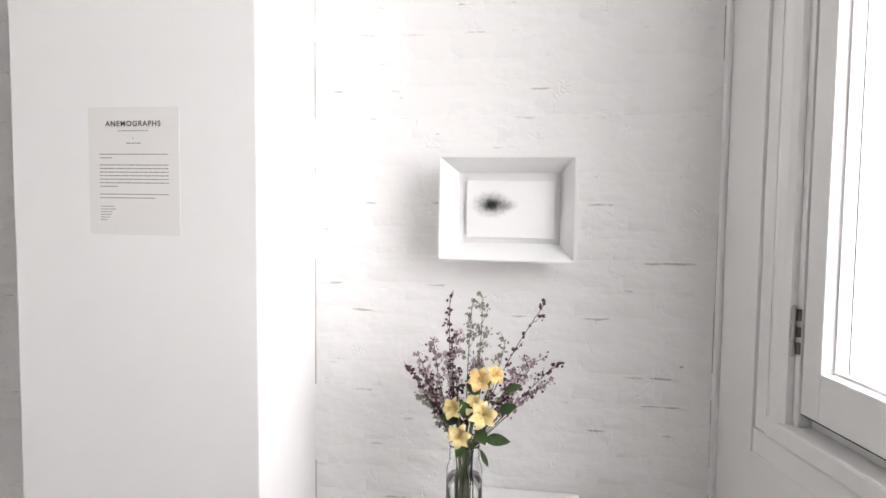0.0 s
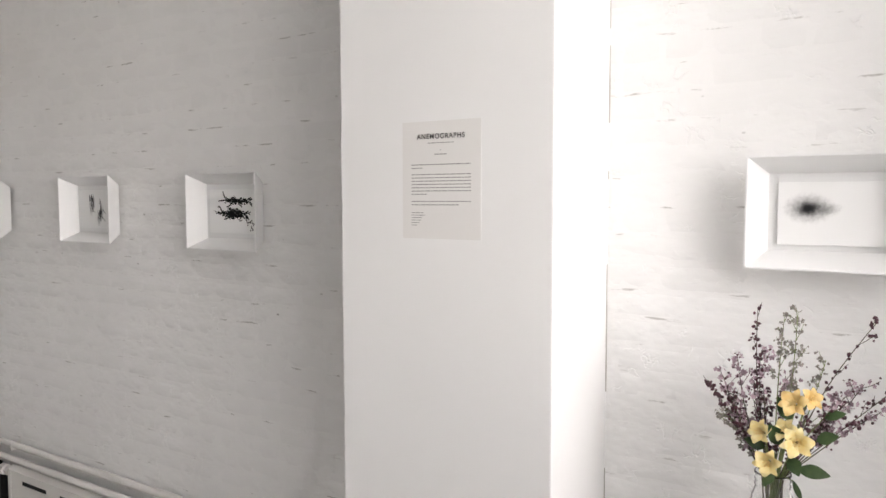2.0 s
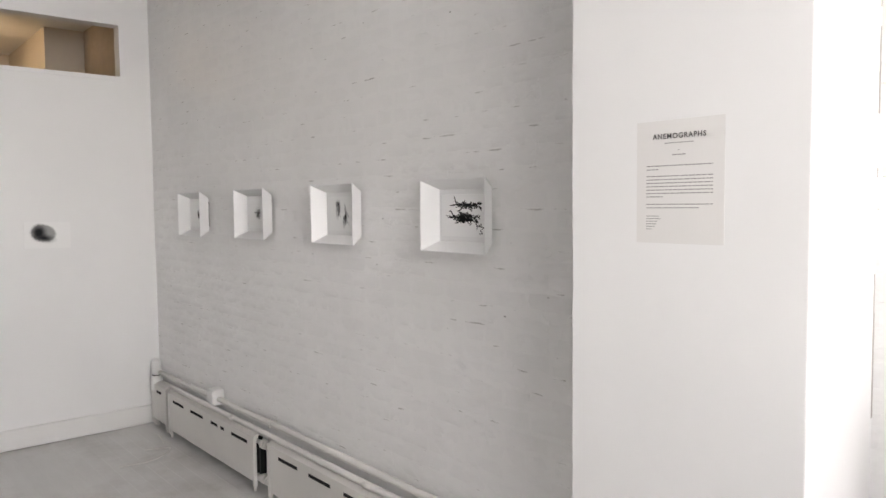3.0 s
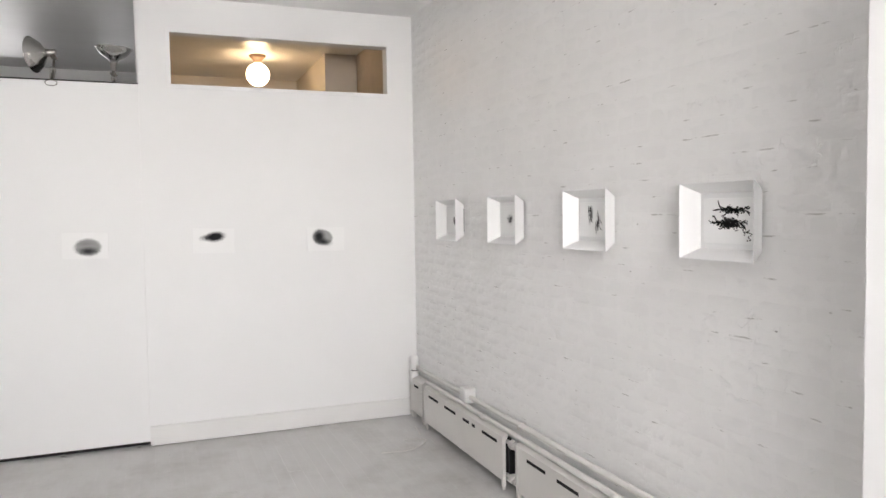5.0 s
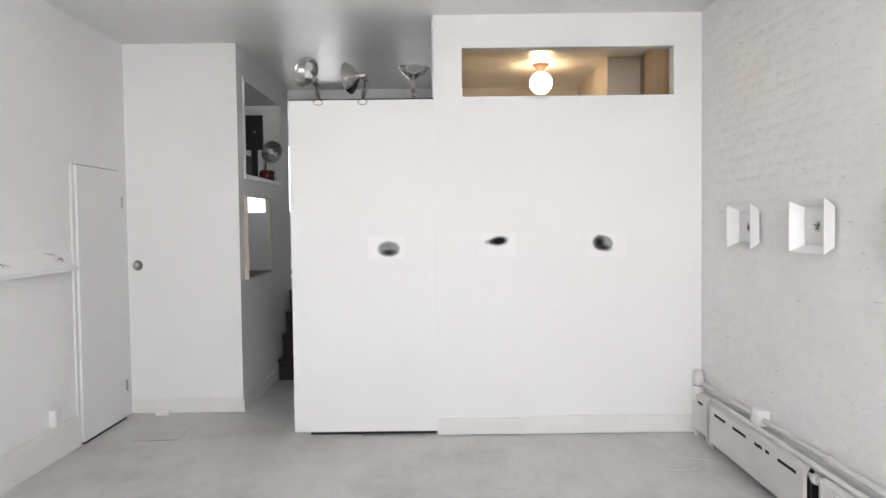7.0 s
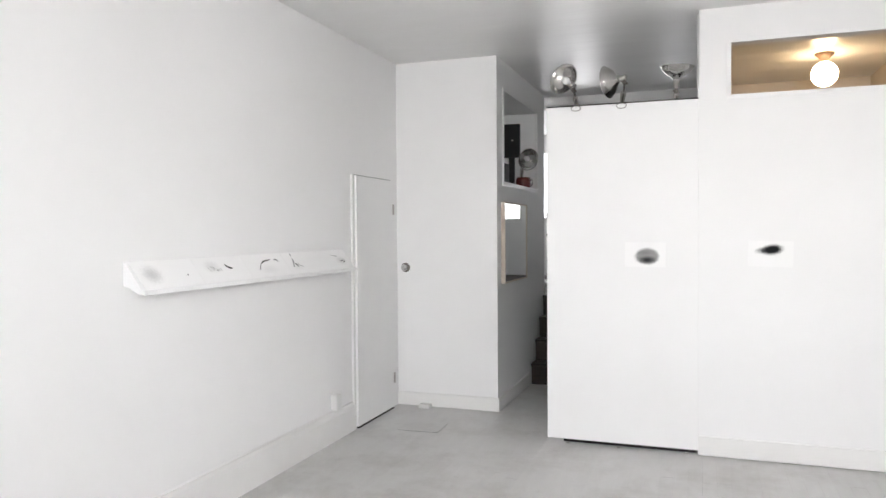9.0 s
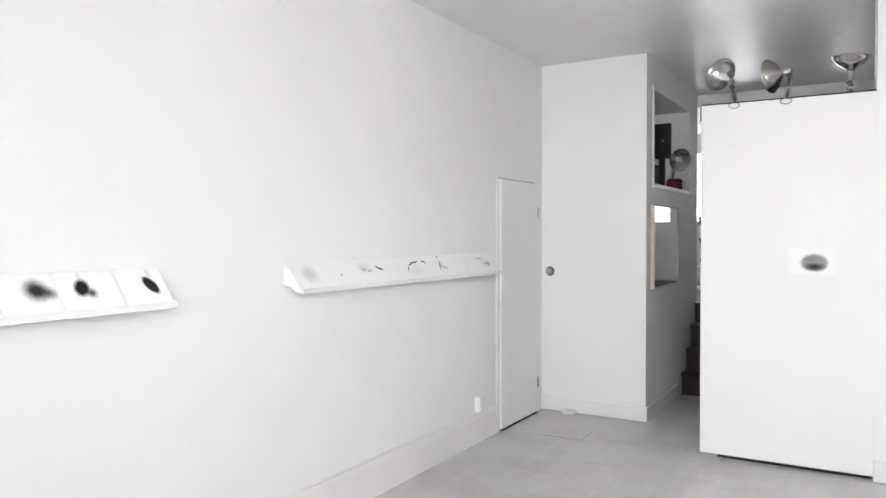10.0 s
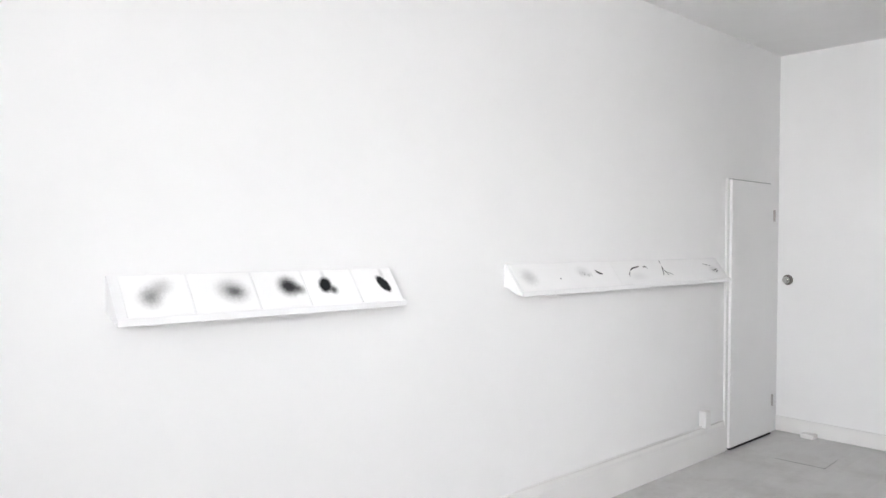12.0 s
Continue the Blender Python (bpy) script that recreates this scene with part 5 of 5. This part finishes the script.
# ---- clamp lamps ----
def clamp_lamp(base, head, way, label, loop=True):
    """base: where it grips; head: the middle of the reflector's back; way: where it shines."""
    base, head, way = Vector(base), Vector(head), Vector(way).normalized()
    t = thing("clamp_lamp", pose(*base), label, "lamp", "aluminium clamp lamps")
    turn = way.to_track_quat("Z", "Y").to_matrix().to_4x4()
    m = Matrix.Translation(head - base) @ turn
    out = [(0.024, 0.0), (0.028, 0.006), (0.035, 0.016), (0.056, 0.030), (0.080, 0.046), (0.098, 0.066), (0.108, 0.088), (0.115, 0.090)]
    inner = [(r - 0.0012, z + 0.001) for r, z in out]
    part("reflector", lathe(out + inner[::-1], 36, m, cap=False), ALU, t, "spun aluminium reflector", smooth=True)
    s = part("socket", lathe([(0.012, -0.058), (0.019, -0.055), (0.019, -0.02), (0.023, -0.016), (0.023, 0.006)], 18, m), STEEL, t, "dull metal socket", smooth=True)
    part("bulb", lathe([(0.012, 0.006), (0.014, 0.02), (0.026, 0.045), (0.028, 0.06), (0.020, 0.078), (0.004, 0.084)], 18, m), FRAME_WHITE, s, smooth=True)
    joint = head - base - way * 0.045
    drop = joint + Vector((0, 0, -0.034))
    part("ball_joint", lathe([(0.004, -0.016), (0.013, -0.011), (0.017, 0.0), (0.013, 0.011), (0.009, 0.030), (0.006, 0.036)], 12, Matrix.Translation(drop)), DARK_STEEL, t, "tarnished swivel joint", smooth=True)
    wing = boxes((-0.024, -0.004, -0.007, 0.024, 0.004, 0.007), bevel=0.0025)
    part("wing_nut", wing, DARK_STEEL, t, m=pose(drop.x, drop.y, drop.z, 0, 25, 0))
    foot = Vector((0, 0.01, 0.0))
    part("stem", tube([drop, drop.lerp(foot, 0.5) + Vector((0.003, 0, 0)), foot], 0.0075, 8), DARK_STEEL, t, "steel stem", smooth=True)
    grip = bmesh.new()
    low = drop.lerp(foot, 0.55)
    add_tube(grip, [low + Vector((-0.010, 0, 0.016)), low + Vector((-0.013, -0.004, -0.006)), foot + Vector((-0.008, -0.012, 0.004))], 0.006, 6)
    add_tube(grip, [low + Vector((0.010, 0, 0.016)), low + Vector((0.014, 0.004, -0.006)), foot + Vector((0.008, 0.012, 0.004))], 0.006, 6)
    add_tube(grip, [low + Vector((-0.018, 0, 0.004)), low + Vector((0.018, 0, 0.004))], 0.009, 10)
    part("clamp", grip, STEEL, t, "steel spring clamp")
    if loop:
        pts = [Vector((0.034 * math.cos(a), -0.030 - 0.004 * math.sin(a), -0.028 + 0.018 * math.sin(a))) for a in [2 * math.pi * k / 20 for k in range(21)]]
        part("wire_loop", tube(pts, 0.0026, 6), DARK_STEEL, t, smooth=True)
    return t


TOP_Z = 2.447
clamp_lamp((-0.862, FAR_Y + 0.005, TOP_Z), (-0.915, FAR_Y + 0.05, 2.615), (-0.40, -0.88, 0.22), "aluminium clamp lamp turned towards the room")
clamp_lamp((-0.545, FAR_Y + 0.005, TOP_Z), (-0.568, FAR_Y + 0.03, 2.615), (-0.93, 0.36, -0.10), "aluminium clamp lamp turned sideways")
clamp_lamp((-0.180, FAR_Y + 0.008, TOP_Z), (-0.180, FAR_Y + 0.03, 2.580), (0.05, -0.02, 1.0), "aluminium clamp lamp turned up to the ceiling", loop=False)
clamp_lamp((-1.80, 7.56, NI_Z0 + 0.13), (-1.765, 7.57, 2.315), (0.62, -0.72, -0.30), "aluminium clamp lamp hung in the niche", loop=False)

# ---- back room globe ----
globe = thing("ceiling_light", pose(0.965, 7.02, CEIL_Z), "lit round opal globe on a brown ceiling holder", "ceiling light")
part("canopy", lathe([(0.078, 0.0), (0.076, -0.012), (0.05, -0.034), (0.036, -0.05), (0.036, -0.075)], 28), PORCELAIN, globe, "brown porcelain holder", smooth=True)
part("globe", lathe([(0.03, -0.07)] + [(0.106 * math.sin(a), -0.175 + 0.106 * math.cos(a)) for a in [0.35 + (math.pi - 0.36) * k / 16 for k in range(17)]], 28), GLOBE, globe, "glowing opal glass globe", smooth=True)

# ---- shelf in the raised room ----
shelf = thing("white_shelf", pose(-2.1, 9.15, 0.85), "white open shelf unit in the raised room", "shelf")
for x in (-0.45, 0.43):
    part("side", boxes((x, -0.15, 0.0, x + 0.02, 0.15, 0.82)), FRAME_WHITE, shelf)
for z in (0.05, 0.30, 0.55, 0.80):
    part("board", boxes((-0.43, -0.15, z, 0.43, 0.15, z + 0.02)), FRAME_WHITE, shelf)
rnd = random.Random(4)
for z in (0.07, 0.32, 0.57, 0.82):
    for k in range(4):
        r = rnd.uniform(0.05, 0.08)
        b = thing("bowl", pose(-2.42 + 0.21 * k, 9.12 + rnd.uniform(-0.04, 0.04), 0.85 + z), "dark glazed bowl on the white shelf" if (k + int(z * 100)) % 2 else "pale glazed bowl on the white shelf", "bowl", "bowls on the shelf")
        part("body", lathe([(r * 0.5, 0.0), (r * 0.8, 0.03), (r, 0.09), (r - 0.006, 0.09), (r * 0.7, 0.03), (r * 0.3, 0.008)], 16), BLACK if (k + int(z * 100)) % 2 else FRAME_WHITE, b, smooth=True)
# dark box on a white board, just below the header
over = thing("dark_box", pose(-1.48, 8.12, 2.735), "dark box above the stairs", "cabinet")
part("body", boxes((-0.15, -0.06, 0.0, 0.12, 0.07, 0.16), bevel=0.004), BLACK, over)
part("shelf_board", boxes((-0.155, -0.09, -0.035, 0.14, 0.075, -0.001)), FRAME_WHITE, over, "white board")


# ---- floorboards and bricks ----
BOARD_W = 0.0835
board_meshes = []
for length in (1.9, 2.4, 2.9, 3.3):
    h, c = BOARD_W / 2 - 0.0001, 0.0005
    board_meshes.append((length, mesh_of("floorboard", prism([(-h, -0.012), (-h, -c), (-h + c, 0), (h - c, 0), (h, -c), (h, -0.012)], 0, length - 0.0015), FLOOR)))
rnd = random.Random(5)
for i in range(54):
    y = CORNER[1] - (BRICK_X + 2.575 - BOARD_W * i) * math.tan(radians(14)) - 0.13
    while y < 8.0:
        length, me = rnd.choice(board_meshes)
        if y + length > -1.0:
            ob = new("floorboard", me)
            ob.parent = floor
            ob.matrix_basis = pose(-2.575 + BOARD_W * (i + 0.5) - 0.02, y, rnd.uniform(-0.00012, 0.00012), 0, 0, 90)
        y += length

COURSE, BRICK_L, BRICK_H = 0.0696, 0.2135, 0.0672


def brick_shape(length, rnd):
    """Corners and faces of one thickly painted brick: a soft uneven face that rolls back into the joints; x out of the wall is negative."""
    ys, zs = (-1, -0.5, 0, 0.5, 1), (-1, 0, 1)
    rows, faces = [], []
    sink = [rnd.choice((0.0, 0.0, 0.0004, 0.0016)) for _ in range(4)]      # worn corners
    for j, fz in enumerate(zs):
        for i, fy in enumerate(ys):
            edge = abs(fy) == 1 or fz != 0
            deep = -0.0006 + rnd.uniform(-0.0007, 0.0007) + (0.0004 if edge else 0.0)
            if abs(fy) == 1 and fz != 0:
                deep += sink[(fy > 0) + 2 * (fz > 0)]
            rows.append((deep, fy * (length / 2 - 0.010) + rnd.uniform(-0.003, 0.003), fz * (BRICK_H / 2 - 0.009) + rnd.uniform(-0.002, 0.002)))
    for j in range(2):
        for i in range(4):
            k = j * 5 + i
            faces.append((k, k + 5, k + 6, k + 1))
    ring = [0, 1, 2, 3, 4, 9, 14, 13, 12, 11, 10, 5]
    n = len(rows)
    for k in ring:
        fy, fz = ys[k % 5], zs[k // 5]
        rows.append((0.0022 + rnd.uniform(0, 0.0012), fy * (length / 2 + 0.0005), fz * (BRICK_H / 2 + 0.0005) + rnd.uniform(-0.0006, 0.0006)))
    for i, k in enumerate(ring):
        j = (i + 1) % len(ring)
        faces.append((k, ring[j], n + j, n + i))
    return rows, faces


def brick_mesh(length, rnd):
    v, f = brick_shape(length, rnd)
    me = bpy.data.meshes.new("brick")
    me.from_pydata(v, [], f)
    me.materials.append(BRICK)
    for p in me.polygons:
        p.use_smooth = True
    return me


rnd = random.Random(11)
full = [brick_mesh(BRICK_L - 0.002, rnd) for _ in range(12)]
half = [brick_mesh(BRICK_L / 2 - 0.002, rnd) for _ in range(6)]
rest_v, rest_f = [], []
for course in range(int(CEIL_Z / COURSE) + 1):
    z = COURSE * (course + 0.5)
    if z + BRICK_H / 2 > CEIL_Z:
        continue
    for start, end in ((-0.42, COL_Y0 + 0.02), (COL_Y1 - 0.06, FAR_Y - 0.001)):
        headers = course % 6 == 3
        y = start - (BRICK_L / 2 if course % 2 else 0) + (rnd.uniform(-0.01, 0.01))
        while y < end - 0.02:
            length = BRICK_L / 2 if headers else BRICK_L
            y1 = min(y + length, end)
            cut = y1 - y < length - 0.02
            m = pose(BRICK_X + rnd.uniform(-0.0006, 0.0006), (y + y1) / 2, z + rnd.uniform(-0.0015, 0.0015), rnd.uniform(-0.6, 0.6), rnd.uniform(-0.4, 0.4), rnd.uniform(-0.15, 0.15))
            if y > start - 0.2:
                if y1 < 1.60 and not cut:
                    ob = new("brick", rnd.choice(half if headers else full))
                    ob.parent = wall_east
                    ob.matrix_basis = m
                else:
                    v, f = brick_shape(y1 - y - 0.002, rnd)
                    n = len(rest_v)
                    rest_v += [tuple(m @ Vector(p)) for p in v]
                    rest_f += [tuple(n + k for k in q) for q in f]
            y += length
me = bpy.data.meshes.new("brickwork")
me.from_pydata(rest_v, [], rest_f)
me.materials.append(BRICK)
for p in me.polygons:
    p.use_smooth = True
rest = new("brickwork", me)
rest.parent = wall_east
tagged(rest, kind="stuff")
